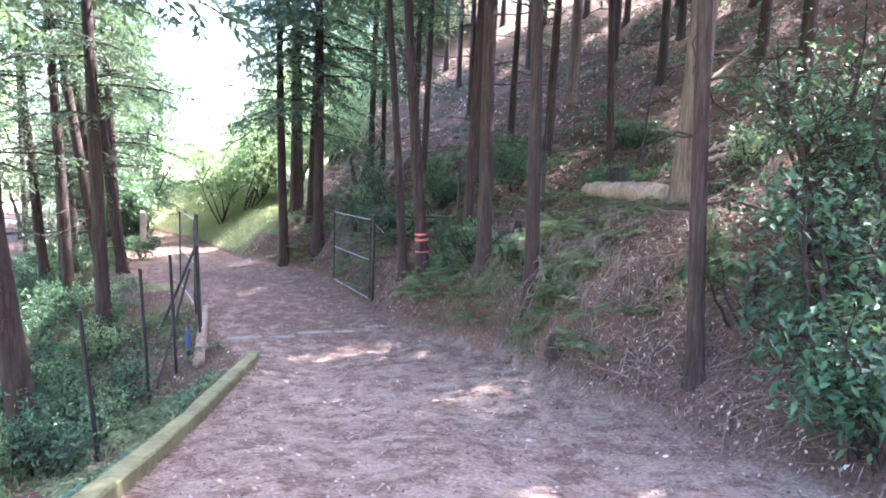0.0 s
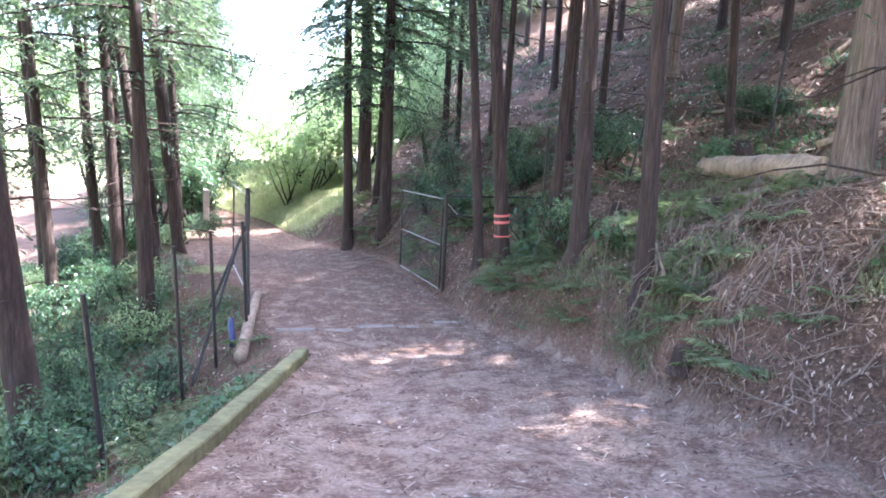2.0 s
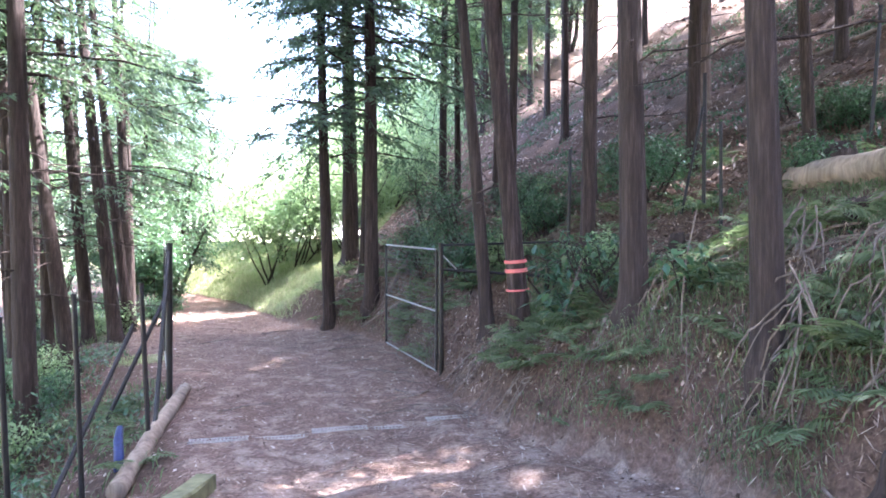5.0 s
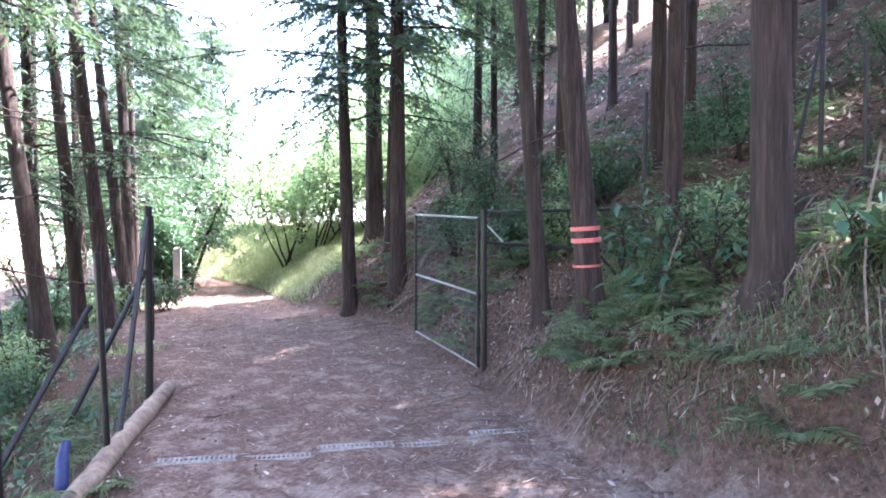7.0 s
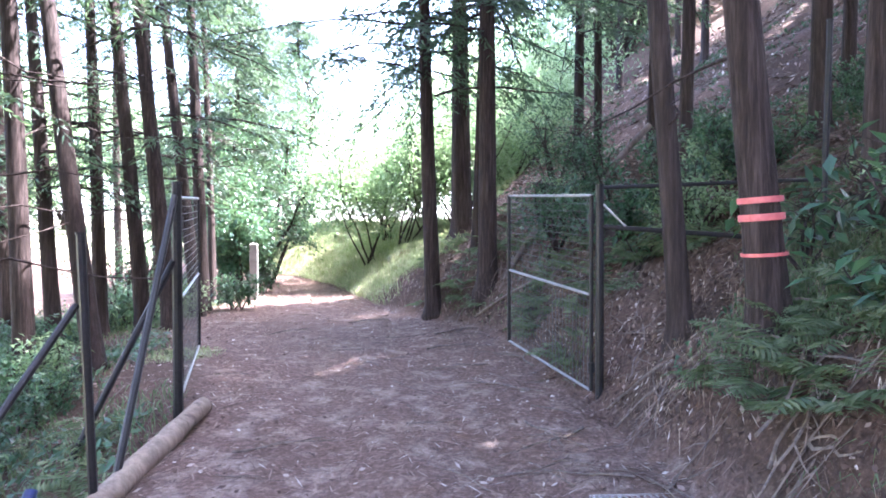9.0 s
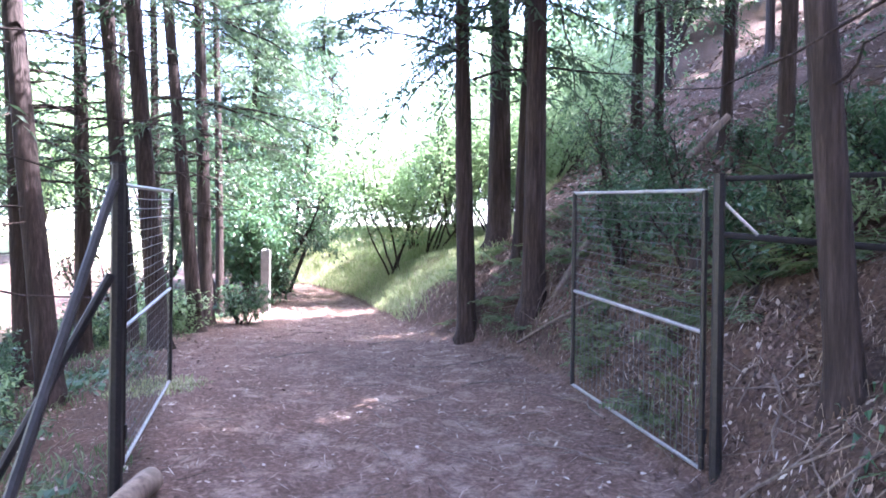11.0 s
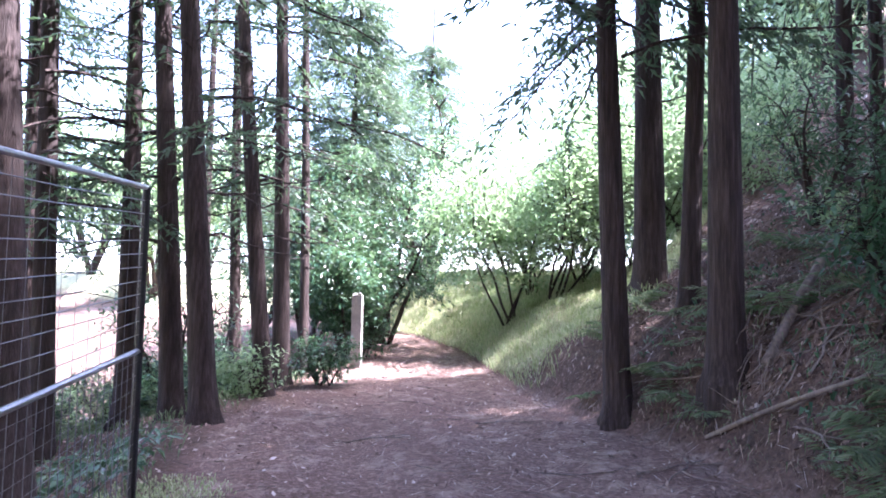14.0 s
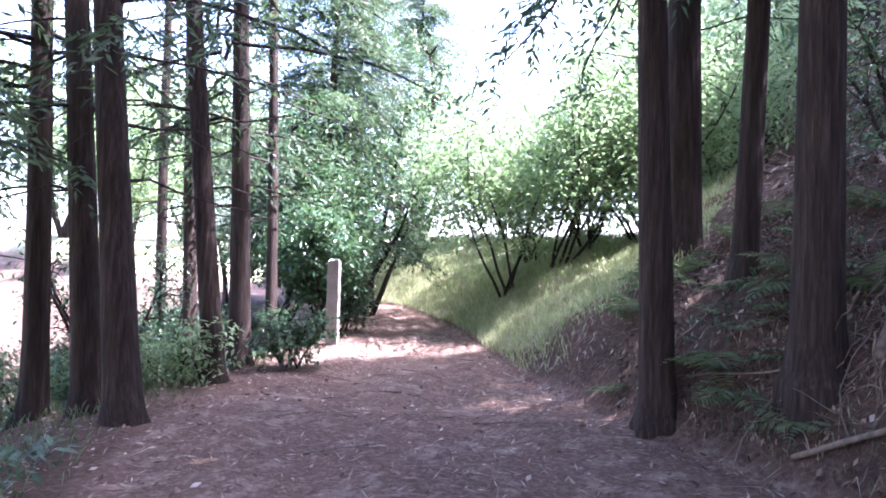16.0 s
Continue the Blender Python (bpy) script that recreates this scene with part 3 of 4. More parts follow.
# darker broadleaf trees beside the bend
for k, (x, y, h, s) in enumerate(((-13.4, 26.4, 5.0, 2.2), (-15.2, 29.5, 6.5, 2.8), (-14.3, 25.4, 4.2, 1.8), (-13.9, 27.9, 4.6, 1.9), (-18.0, 31.0, 7.0, 3.2), (-19, 28.0, 6.5, 3.0), (-12.6, 24.8, 2.6, 1.3), (-15.6, 32.4, 8.0, 3.0))):
    bushy_tree("evergreen_tree", x, y, h, s, 5, 8000, M_EVERGREEN, "dark broadleaf evergreen beside the track bend", 230 + k, 0.13, 0.5, "evergreens at the bend")
# undergrowth close to the track
for k, (x, y, h, s) in enumerate(((4.0, 6.3, 2.4, 1.1), (4.9, 7.6, 3.2, 1.5), (5.3, 9.3, 3.0, 1.6), (3.75, 5.6, 1.3, 0.8))):
    bushy_tree("evergreen_shrub", x, y, h, s, 9, 1700, M_EVERGREEN, "dark glossy evergreen shrub growing on the bank", 250 + k, 0.11, 0.2, "shrubs on the bank")
for k, (x, y, h, s) in enumerate(((-3.0, 19.9, 1.5, 0.9), (-2.3, 21.2, 1.5, 0.9), (-0.2, 18.6, 1.0, 0.8), (1.6, 17.2, 1.2, 0.9), (-2.0, 18.6, 1.0, 0.7), (-10.4, 21.7, 0.9, 0.6), (-10.7, 20.2, 0.8, 0.7), (-11.9, 20.0, 1.0, 0.8), (-3.6, 23.6, 2.0, 1.3),
                                  (-12.6, 20.5, 2.4, 1.2), (-14.2, 22.4, 2.6, 1.4), (-12.3, 24.9, 1.2, 0.8))):
    bushy_tree("green_shrub", x, y, h, s, 5, 1300, M_LEAF if k == 6 else M_EVERGREEN, "leafy green shrub in the undergrowth", 270 + k, 0.09, 0.2, "undergrowth shrubs")

for k, (x, y, h, s) in enumerate(((0.25, 14.9, 0.9, 0.5), (0.36, 13.9, 0.9, 0.6), (0.6, 13.6, 0.8, 0.6), (3.7, 8.3, 1.0, 0.7), (3.9, 7.6, 0.8, 0.6), (-0.1, 15.3, 0.8, 0.45), (-1.5, 17.4, 0.7, 0.5), (1.25, 12.5, 0.55, 0.4), (0.05, 13.8, 0.5, 0.4))):
    bushy_tree("broad_leaf_plant", x, y, h, s, 5, 120, M_EVERGREEN, "leggy plant with large glossy green leaves", 320 + k, 0.15, 0.3, "glossy plants on the bank")

# ---- gates, fence, timber ----
def bar(name, a, b, r, mat, parent, origin):
    o = Vector(origin)
    return rod(name, Vector(a) - o, Vector(b) - o, r, mat, parent)


def gate_leaf(hinge, end, label):
    """hinge, end: (x, y, bottom z, top z) of the two upright sides of a leaf of pipe and mesh."""
    o = Vector((hinge[0], hinge[1], hinge[2]))
    g = thing("gate_leaf", o, label, "gate", "gate leaves")
    h0, h1 = Vector((hinge[0], hinge[1], hinge[2])), Vector((hinge[0], hinge[1], hinge[3]))
    e0, e1 = Vector((end[0], end[1], end[2])), Vector((end[0], end[1], end[3]))
    for a, b in ((h0, h1), (e0, e1)):
        bar("upright", a, b, 0.021, M_IRON, g, o)["label"] = "black steel upright"
    for u in (0.0, 0.49, 1.0):
        bar("rail", h0.lerp(h1, u), e0.lerp(e1, u), 0.0145, M_GALV, g, o)["label"] = "galvanised pipe rail"
    v, f = [], []
    m0, m1 = h0.lerp(h1, 0.49), e0.lerp(e1, 0.49)
    for i in range(1, 26):
        t = i / 26
        tube(v, f, [h0.lerp(e0, t) - o, m0.lerp(m1, t) - o], [0.0024] * 2, 4)
        if i % 2:
            tube(v, f, [m0.lerp(m1, t) - o, h1.lerp(e1, t) - o], [0.0014] * 2, 4)
    for i in range(1, 24):
        u = i / 24
        sag = Vector((0, 0, -0.006 * (i % 3)))
        tube(v, f, [h0.lerp(h1, u) - o, (h0.lerp(h1, u) + e0.lerp(e1, u)) / 2 - o + sag, e0.lerp(e1, u) - o], [0.0028 if u > 0.49 else 0.0016] * 3, 4)
    mesh_part("wire_mesh", v, f, M_WIRE, g)
    for u in (0.12, 0.88):
        p = h0.lerp(h1, u)
        bar("hinge", p + Vector((0, 0, -0.05)), p + Vector((0, 0, 0.05)), 0.034, M_IRON, g, o)
    return g


gate_leaf((-5.62, 14.52, -1.62, 0.30), (-6.55, 15.88, -1.38, 0.39), "open black steel gate leaf with wire mesh")
gate_leaf((-1.93, 16.1, -1.62, 0.33), (-3.04, 17.2, -1.34, 0.42), "open steel mesh gate leaf before the bank")


def post(x, y, height, r, label, lean=(0.0, 0.0), name="fence_post"):
    z = ground_at(x, y) - 0.12
    g = thing(name, (x, y, z), label, "post", "black steel posts")
    bar("shaft", (x, y, z), (x + lean[0], y + lean[1], z + height + 0.12), r, M_IRON, g, (x, y, z))
    bar("cap", (x + lean[0], y + lean[1], z + height + 0.12), (x + lean[0], y + lean[1], z + height + 0.135), r * 1.15, M_IRON, g, (x, y, z))
    return g


gpl = post(-5.52, 14.38, 0.42 - ground_at(-5.52, 14.38), 0.045, "thick black steel gate post beside the log", name="gate_post")
gpr = post(-1.84, 16.02, 0.42 - ground_at(-1.84, 16.02), 0.04, "black steel gate post below the bank", name="gate_post")
post(-4.76, 12.76, 1.85, 0.03, "black steel fence post in the undergrowth", (-0.1, 0.0))
post(-4.75, 11.66, 2.15, 0.028, "black steel fence post in the undergrowth", (-0.1, 0.0))
post(-4.9, 10.95, 2.3, 0.028, "black steel fence post in the undergrowth", (-0.13, 0.0))
post(-4.3, 8.4, 2.0, 0.03, "black steel fence post in the undergrowth", (-0.22, 0.0))
post(0.15, 16.4, 1.95, 0.028, "black steel fence post on the leafy bank", (0.05, 0.0))
post(2.2, 16.3, 2.1, 0.03, "black steel fence post with a leaning stay", (0.03, 0.0))
post(2.06, 14.7, 1.5, 0.022, "thin black fence post on the leafy bank")
post(4.5, 16.2, 1.9, 0.028, "black steel fence post on the leafy bank", (0.15, 0.0))


def stay(a, b, r=0.026, label="black steel pipe stay leaning on the fence", name="pipe_stay", mat=None):
    g = thing(name, a, label, "pipe", "leaning pipes")
    bar("pipe", a, b, r, mat or M_IRON, g, a)
    return g


stay((-6.0, 13.6, ground_at(-6.0, 13.6) - 0.05), (-5.53, 14.34, -0.3), 0.03)
stay((-4.84, 12.98, min(-1.44, ground_at(-4.84, 12.98))), (-5.5, 14.33, 0.3), 0.03)
stay((-4.85, 11.1, ground_at(-4.85, 11.1) + 0.1), (-5.02, 12.86, -0.55), 0.026)
stay((1.85, 16.2, ground_at(1.85, 16.2) - 0.05), (2.2, 16.28, ground_at(2.2, 16.3) + 1.6), 0.022)
stay((-1.84, 16.02, 0.40), (0.15, 16.4, 0.45), 0.02, "thin steel rail from the gate post to the bank", "fence_rail")
stay((-1.84, 16.02, 0.02), (0.0, 16.35, -0.12), 0.024, "thin steel rail from the gate post to the bank", "fence_rail")
stay((-1.6, 16.05, 0.02), (-1.82, 16.02, 0.25), 0.012, "short pale corner brace on the gate post", "corner_brace", M_GALV)


def timber_kerb():
    """Squared timber laid along the edge of the track."""
    pts = [(-2.02, 3.6), (-2.35, 5.6), (-2.72, 7.7), (-3.02, 9.8), (-3.22, 11.3)]
    rng = random.Random(5)
    o = Vector((-2.02, 3.6, ground_at(-2.02, 3.6)))
    g = thing("timber_kerb", o, "squared moss-covered timber along the track edge", "kerb")
    n, v, f = 26, [], []
    for i in range(n):
        u = i / (n - 1) * (len(pts) - 1)
        k = min(int(u), len(pts) - 2)
        a, b = Vector(pts[k]), Vector(pts[k + 1])
        p, d = a.lerp(b, u - k), (b - a).normalized()
        s = Vector((d.y, -d.x))
        z = ground_at(p.x + 0.1, p.y)
        prof = [(-0.10, -0.12), (-0.10, 0.12), (-0.085, 0.14), (0.085, 0.145), (0.10, 0.125), (0.10, -0.12)]
        for w, h in prof:
            w2, h2 = w + rng.uniform(-0.006, 0.006), h + rng.uniform(-0.006, 0.006)
            v.append((p.x + s.x * w2 - o.x, p.y + s.y * w2 - o.y, z + h2 - o.z))
    for i in range(n - 1):
        for k in range(6):
            a0, a1 = i * 6 + k, i * 6 + (k + 1) % 6
            f.append((a0, a0 + 6, a1 + 6, a1))
    f += [tuple(range(6)), tuple((n - 1) * 6 + k for k in range(6))[::-1]]
    mesh_part("beam", v, f, M_KERB, g)


timber_kerb()


def log(name, a, b, r, mat, label, seed, sides=14, taper=0.85, bow=0.03, category="log", wob=0.05):
    rng = random.Random(seed)
    a, b = Vector(a), Vector(b)
    g = thing(name, a, label, category)
    v, f, pts, rad = [], [], [], []
    n = 14
    for i in range(n + 1):
        t = i / n
        p = a.lerp(b, t) - a + Vector((rng.uniform(-1, 1) * r * 0.08, rng.uniform(-1, 1) * r * 0.08, bow * math.sin(math.pi * t)))
        pts.append(p)
        rad.append(r * (1 + (taper - 1) * t) * rng.uniform(0.95, 1.05))
    tube(v, f, pts, rad, sides, wob, rng)
    mesh_part("body", v, f, mat, g, True)
    return g


def on_ground(x, y, up):
    return (x, y, ground_at(x, y) + up)


log("fallen_log", on_ground(-4.3, 11.55, 0.09), on_ground(-5.38, 14.55, 0.1), 0.1, M_WOOD, "bare weathered log lying along the track edge", 3)
log("felled_trunk", on_ground(3.1, 15.2, 0.12), on_ground(4.0, 12.2, 0.2), 0.17, M_WOOD, "pale split felled trunk lying on the bank", 4, sides=11, taper=1.35, wob=0.14)
log("cut_pole", on_ground(1.6, 13.3, 0.06), on_ground(3.4, 12.2, 0.1), 0.06, M_DEADWOOD, "thin dead pole lying across the bank", 6, 8)
log("cut_pole", on_ground(-3.87, 20.3, 0.04), on_ground(-3.35, 21.75, 0.25), 0.05, M_DEADWOOD, "grey dead pole leaning against the bank", 8, 8)
log("cut_pole", on_ground(-4.35, 20.1, 0.03), on_ground(-3.1, 19.3, 0.07), 0.022, M_DEADWOOD, "thin pale pole lying at the foot of the bank", 9, 8)
log("cut_pole", on_ground(-2.9, 21.5, 0.1), on_ground(-1.6, 22.6, 1.0), 0.07, M_DEADWOOD, "grey dead trunk leaning up the bank", 7, 8)

for k, (x, y, a, ln) in enumerate(((5.6, 17.5, 2.2, 2.4), (7.4, 13.2, 2.6, 3.0), (3.2, 20.4, 2.0, 2.2), (6.8, 19.5, 0.4, 2.0), (9.0, 16.0, 2.4, 2.6), (5.0, 14.6, 0.2, 1.6), (8.2, 21.8, 2.7, 2.2))):
    log("cut_pole", on_ground(x, y, 0.08), on_ground(x + ln * math.cos(a), y + ln * math.sin(a), 0.12), 0.07 + 0.012 * (k % 3), M_WOOD if k % 2 else M_DEADWOOD, "pale dead pole lying on the wooded slope", 20 + k, 9)


def stump(x, y, r, h, seed, label):
    rng = random.Random(seed)
    g = thing("tree_stump", (x, y, ground_at(x, y) - 0.08), label, "stump", "cut stumps")
    v, f = [], []
    sides, zs = 16, [0, 0.08, 0.16, 0.28, h, h + 0.01]
    lob = [rng.uniform(0.75, 1.3) for _ in range(sides)]
    for z in zs:
        fl = 1 + 0.9 * math.exp(-z / 0.15)
        for k in range(sides):
            th = 6.2832 * k / sides
            rr = r * (1 + (lob[k] - 1) * (fl - 0.8)) * (fl if z < h else 0.97) * (0.35 if z > h else 1)
            v.append((rr * math.cos(th), rr * math.sin(th), z + (rng.uniform(-0.03, 0.03) if z == h else 0)))
    for i in range(len(zs) - 1):
        for k in range(sides):
            a0, a1 = i * sides + k, i * sides + (k + 1) % sides
            f.append((a0, a1, a1 + sides, a0 + sides))
    f.append(tuple((len(zs) - 1) * sides + k for k in range(sides)))
    mesh_part("body", v, f, M_BARK, g, True)


stump(3.75, 15.4, 0.2, 0.55, 1, "broad weathered cedar stump on the bank")
stump(1.75, 9.7, 0.09, 0.32, 2, "small cut stump at the foot of the bank")
stump(2.6, 12.2, 0.08, 0.35, 3, "small cut stump on the leafy bank")
stump(-1.9, 18.4, 0.12, 0.35, 4, "small dark stump behind the gate leaf")
stump(1.5, 14.6, 0.09, 0.4, 5, "small cut stump on the leafy bank")


def stone_post():
    x, y = -11.45, 23.75
    g = thing("concrete_post", (x, y, ground_at(x, y) - 0.1), "square weathered concrete marker post with pointed top", "post")
    bm = bmesh.new()
    bmesh.ops.create_cube(bm, size=1)
    bmesh.ops.scale(bm, vec=(0.2, 0.2, 1.52), verts=bm.verts)
    bmesh.ops.translate(bm, vec=(0, 0, 0.76), verts=bm.verts)
    top = [fc for fc in bm.faces if fc.normal.z > 0.9]
    r = bmesh.ops.inset_region(bm, faces=top, thickness=0.06)
    bmesh.ops.translate(bm, vec=(0, 0, 0.05), verts=top[0].verts)
    bmesh.ops.bevel(bm, geom=[e for e in bm.edges], offset=0.008, segments=1, affect="EDGES")
    part("shaft", bm, M_STONE, g, smooth=False)
    g.rotation_euler = (0, 0, 0.5)


stone_post()


def drain_grate(cx, cy, tx, ty, length, sunk):
    """One steel grating of cross bars between two edge bars."""
    d = Vector((tx, ty, 0)).normalized()
    s = Vector((-d.y, d.x, 0))
    o = Vector((cx, cy, ground_at(cx, cy) + 0.009 - sunk))
    g = thing("drain_grate", o, "narrow galvanised drain grating across the track", "grate", "drain gratings")

    def box(name, c, l, w, h):
        bm = bmesh.new()
        bmesh.ops.create_cube(bm, size=1)
        bmesh.ops.scale(bm, vec=(l, w, h), verts=bm.verts)
        bmesh.ops.transform(bm, matrix=Matrix.Translation(c) @ Matrix.Rotation(math.atan2(d.y, d.x), 4, "Z"), verts=bm.verts)
        return part(name, bm, M_GRATE, g, smooth=False)

    for w in (-0.055, 0.055):
        box("edge_bar", s * w, length, 0.007, 0.03)
    for i in range(16):
        box("cross_bar", d * (length * ((i + 0.5) / 16 - 0.5)), 0.013, 0.1, 0.022)


GD = Vector((1.6, 0.66, 0)).normalized()
for k in range(5):
    c = Vector((-4.22, 12.62, 0)) + GD * (0.36 + 0.69 * k)
    drain_grate(c.x, c.y, GD.x, GD.y, 0.66, 0.002 + 0.003 * k)


def tape_bands():
    """Three loops of pink tape tied round the leaning cedar."""
    base = band_tree.matrix_world.translation
    for z, h in ((0.98, 0.042), (0.86, 0.048), (0.60, 0.024)):
        v, f, sides = [], [], 24
        for zz in (z - h / 2, z + h / 2):
            for k in range(sides):
                th = 6.2832 * k / sides
                r = 0.81 * 0.165 * (1 - 0.8 * z / 16 + 0.09 * math.exp(-z / 0.6)) * 1.17
                v.append((-0.076 * zz + r * math.cos(th), r * math.sin(th), zz + 0.012 * math.sin(th + 1)))
        for k in range(sides):
            f.append((k, (k + 1) % sides, sides + (k + 1) % sides, sides + k))
        o = mesh_part("tape_band", v, f, M_TAPE, band_tree, True)
        o["label"] = "pink plastic tape"


tape_bands()


def blue_hose():
    v, f = [], []
    o = Vector(on_ground(-4.75, 12.2, 0.0))
    g = thing("blue_tube", o, "short dark blue plastic tube beside the log", "tube")
    tube(v, f, [(0, 0, -0.05), (-0.03, 0.05, 0.12), (-0.09, 0.12, 0.28), (-0.12, 0.2, 0.4)], [0.05, 0.055, 0.05, 0.035], 10)
    mesh_part("body", v, f, M_BLUE, g, True)


blue_hose()


# ---- undergrowth ----
def fern_mesh(seed, fronds, length):
    rng = random.Random(seed)
    v, f = [], []
    for k in range(fronds):
        a = 6.2832 * k / fronds + rng.uniform(-0.3, 0.3)
        d = Vector((math.cos(a), math.sin(a), 0))
        side = Vector((-d.y, d.x, 0))
        ln, arch = length * rng.uniform(0.7, 1.15), rng.uniform(0.5, 0.9)
        n = 13
        for i in range(1, n + 1):
            t = i / n
            p = d * (ln * t * 0.9) + Vector((0, 0, ln * (arch * t - 0.85 * arch * t * t)))
            w = 0.30 * ln * math.sin(math.pi * min(1, 0.12 + 0.88 * t)) + 0.012
            for s in (-1, 1):
                al = (side * s + d * 0.45 + Vector((0, 0, rng.uniform(-0.25, 0.1)))).normalized()
                nn = al.cross(Vector((0, 0, 1))).normalized()
                blade(v, f, p, al, nn, w, ln * 0.055, 0.15)
    return v, f


FERNS = [mesh_of("fern", *fern_mesh(10 + k, 6 + k, 0.45 + 0.06 * k), M_FERN) for k in range(4)]


def scatter(count, seed, box, keep):
    """Points of the ground in a box (x0, y0, x1, y1), kept by the chance that keep(dl, dr, x, y) gives."""
    rng = np.random.RandomState(seed)
    x, y = rng.uniform(box[0], box[2], count), rng.uniform(box[1], box[3], count)
    z, track, grass, dl, dr = terrain(x, y)
    ok = rng.uniform(0, 1, count) < keep(dl, dr, x, y)
    return np.stack([x, y, z], 1)[ok]


def clump(x, y, scale, seed):
    return waves(x, y, scale, seed)


rngf = random.Random(77)
bank = scatter(3200, 21, (-6, 9, 5, 24), lambda dl, dr, x, y: (dr > 0.12) * (dr < 6) * np.clip(0.15 + 0.5 * clump(x, y, 1.6, 31), 0, 1) * np.where(dr < 1.8, 2.2, 0.7))
for p in bank[:290]:
    o = new("fern", FERNS[rngf.randint(0, 3)])
    sc = rngf.uniform(0.5, 1.1)
    o.matrix_world = pose(p[0], p[1], p[2], rngf.uniform(-14, 14), rngf.uniform(-25, -5), rngf.uniform(0, 360)) @ Matrix.Scale(sc, 4)
    tagged(o, "green fern growing out of the leafy bank", "fern", "ferns")
for x, y, sc, turn in ((-0.86, 14.6, 0.8, 20), (-0.66, 14.25, 0.85, 130), (-0.4, 13.9, 0.85, 250), (-0.22, 14.0, 0.9, 60), (-0.5, 13.8, 0.75, 310), (-0.26, 13.55, 0.8, 170), (0.86, 12.3, 0.75, 40), (0.03, 12.75, 0.6, 200), (0.2, 12.95, 0.9, 280), (-0.7, 14.9, 0.9, 100), (0.55, 12.55, 0.9, 350), (2.9, 10.6, 0.9, 10), (3.3, 11.4, 1.1, 220), (2.6, 12.6, 0.9, 140)):
    o = new("fern", FERNS[int(turn) % 4])
    o.matrix_world = pose(x, y, ground_at(x, y), 0, -14, turn) @ Matrix.Scale(sc, 4)
    tagged(o, "large green fern at the foot of the bank", "fern", "ferns")
left_side = scatter(2600, 22, (-13, 3, -2.5, 24), lambda dl, dr, x, y: (dl < -0.35) * (dl > -6) * 0.35)
for p in left_side[:95]:
    o = new("fern", FERNS[rngf.randint(0, 3)])
    sc = rngf.uniform(0.6, 1.15)
    o.matrix_world = pose(p[0], p[1], p[2], rngf.uniform(-14, 14), rngf.uniform(-10, 14), rngf.uniform(0, 360)) @ Matrix.Scale(sc, 4)
    tagged(o, "green fern in the undergrowth below the track", "fern", "ferns")

low_shrubs = [bushy_tree("low_shrub", -6.3 - 0.8 * k, 10.5 + 1.1 * k, 0.75 + 0.12 * k, 0.55, 4, 900, M_EVERGREEN if k != 1 else M_LEAF, "low leafy shrub on the slope below the track", 300 + k, 0.075, 0.05, "low shrubs") for k in range(4)]
spots = scatter(900, 23, (-14, 4, -3, 24), lambda dl, dr, x, y: (dl < -1.5) * (dl > -8) * np.where(dl > -4, 0.6, 0.3))
for k, p in enumerate(spots[:120]):
    copy_thing(low_shrubs[k % 4], pose(p[0], p[1], p[2] - 0.05, 0, 0, rngf.uniform(0, 360)))
spots = scatter(700, 24, (-5, 10, 7, 25), lambda dl, dr, x, y: (dr > 1.2) * (dr < 9) * np.clip(0.05 + 0.6 * clump(x, y, 1.1, 33), 0, 1))
for k, p in enumerate(spots[:26]):
    o = copy_thing(low_shrubs[(k * 3) % 4], pose(p[0], p[1], p[2] - 0.05, 0, 0, rngf.uniform(0, 360)))
    o["label"] = "low leafy shrub rooted in the litter of the bank"


def flakes(name, points, seed, length, width, mat, label, category, tilt=0.35, lift=0.008, upright=False, curl=0.0):
    """Many small pointed pieces strewn on the ground, as one mesh."""
    rng = np.random.RandomState(seed)
    n = len(points)
    a = rng.uniform(0, 2 * np.pi, n)
    ln, wd = rng.uniform(length[0], length[1], n), rng.uniform(width[0], width[1], n)
    d = np.stack([np.cos(a), np.sin(a), rng.uniform(-tilt, tilt, n)], 1)
    s = np.stack([-np.sin(a), np.cos(a), rng.uniform(-tilt, tilt, n)], 1)
    if upright:
        d = np.stack([0.55 * np.cos(a) * rng.uniform(0.2, 1.4, n), 0.55 * np.sin(a) * rng.uniform(0.2, 1.4, n), np.ones(n)], 1)
        d /= np.linalg.norm(d, axis=1)[:, None]
    d, s = d * ln[:, None], s * (wd / 2)[:, None]
    p = points + np.array([0, 0, lift])
    # follow the slope of the ground
    if not upright:
        far = points + d
        far_z = terrain(far[:, 0], far[:, 1])[0]
        d[:, 2] += np.clip(far_z - points[:, 2], -0.8 * ln, 0.8 * ln)
        d *= (ln / np.maximum(np.linalg.norm(d, axis=1), 1e-6))[:, None]
    end = p + d
    end[:, 2] -= curl * ln
    v = np.stack([p, p + d * 0.5 + s, end, p + d * 0.5 - s], 1).reshape(-1, 3)
    f = np.arange(4 * n).reshape(-1, 4)
    me = mesh_of(name, v.tolist(), f.tolist(), mat)
    return tagged(new(name, me), label, category, kind="stuff")


flakes("bank_litter", scatter(230000, 40, (-6, 6.5, 7, 25), lambda dl, dr, x, y: (dr > 0.0) * (dr < 7.5) * np.clip(0.6 + 1.3 * clump(x, y, 2.2, 50), 0.12, 1)), 60,
       (0.03, 0.085), (0.012, 0.04), M_HUMUS, "dark curled dead leaves heaped on the bank", "leaf litter", 0.75, 0.012, False, -0.1)
corridor = (-13, 0.5, 5.5, 28)
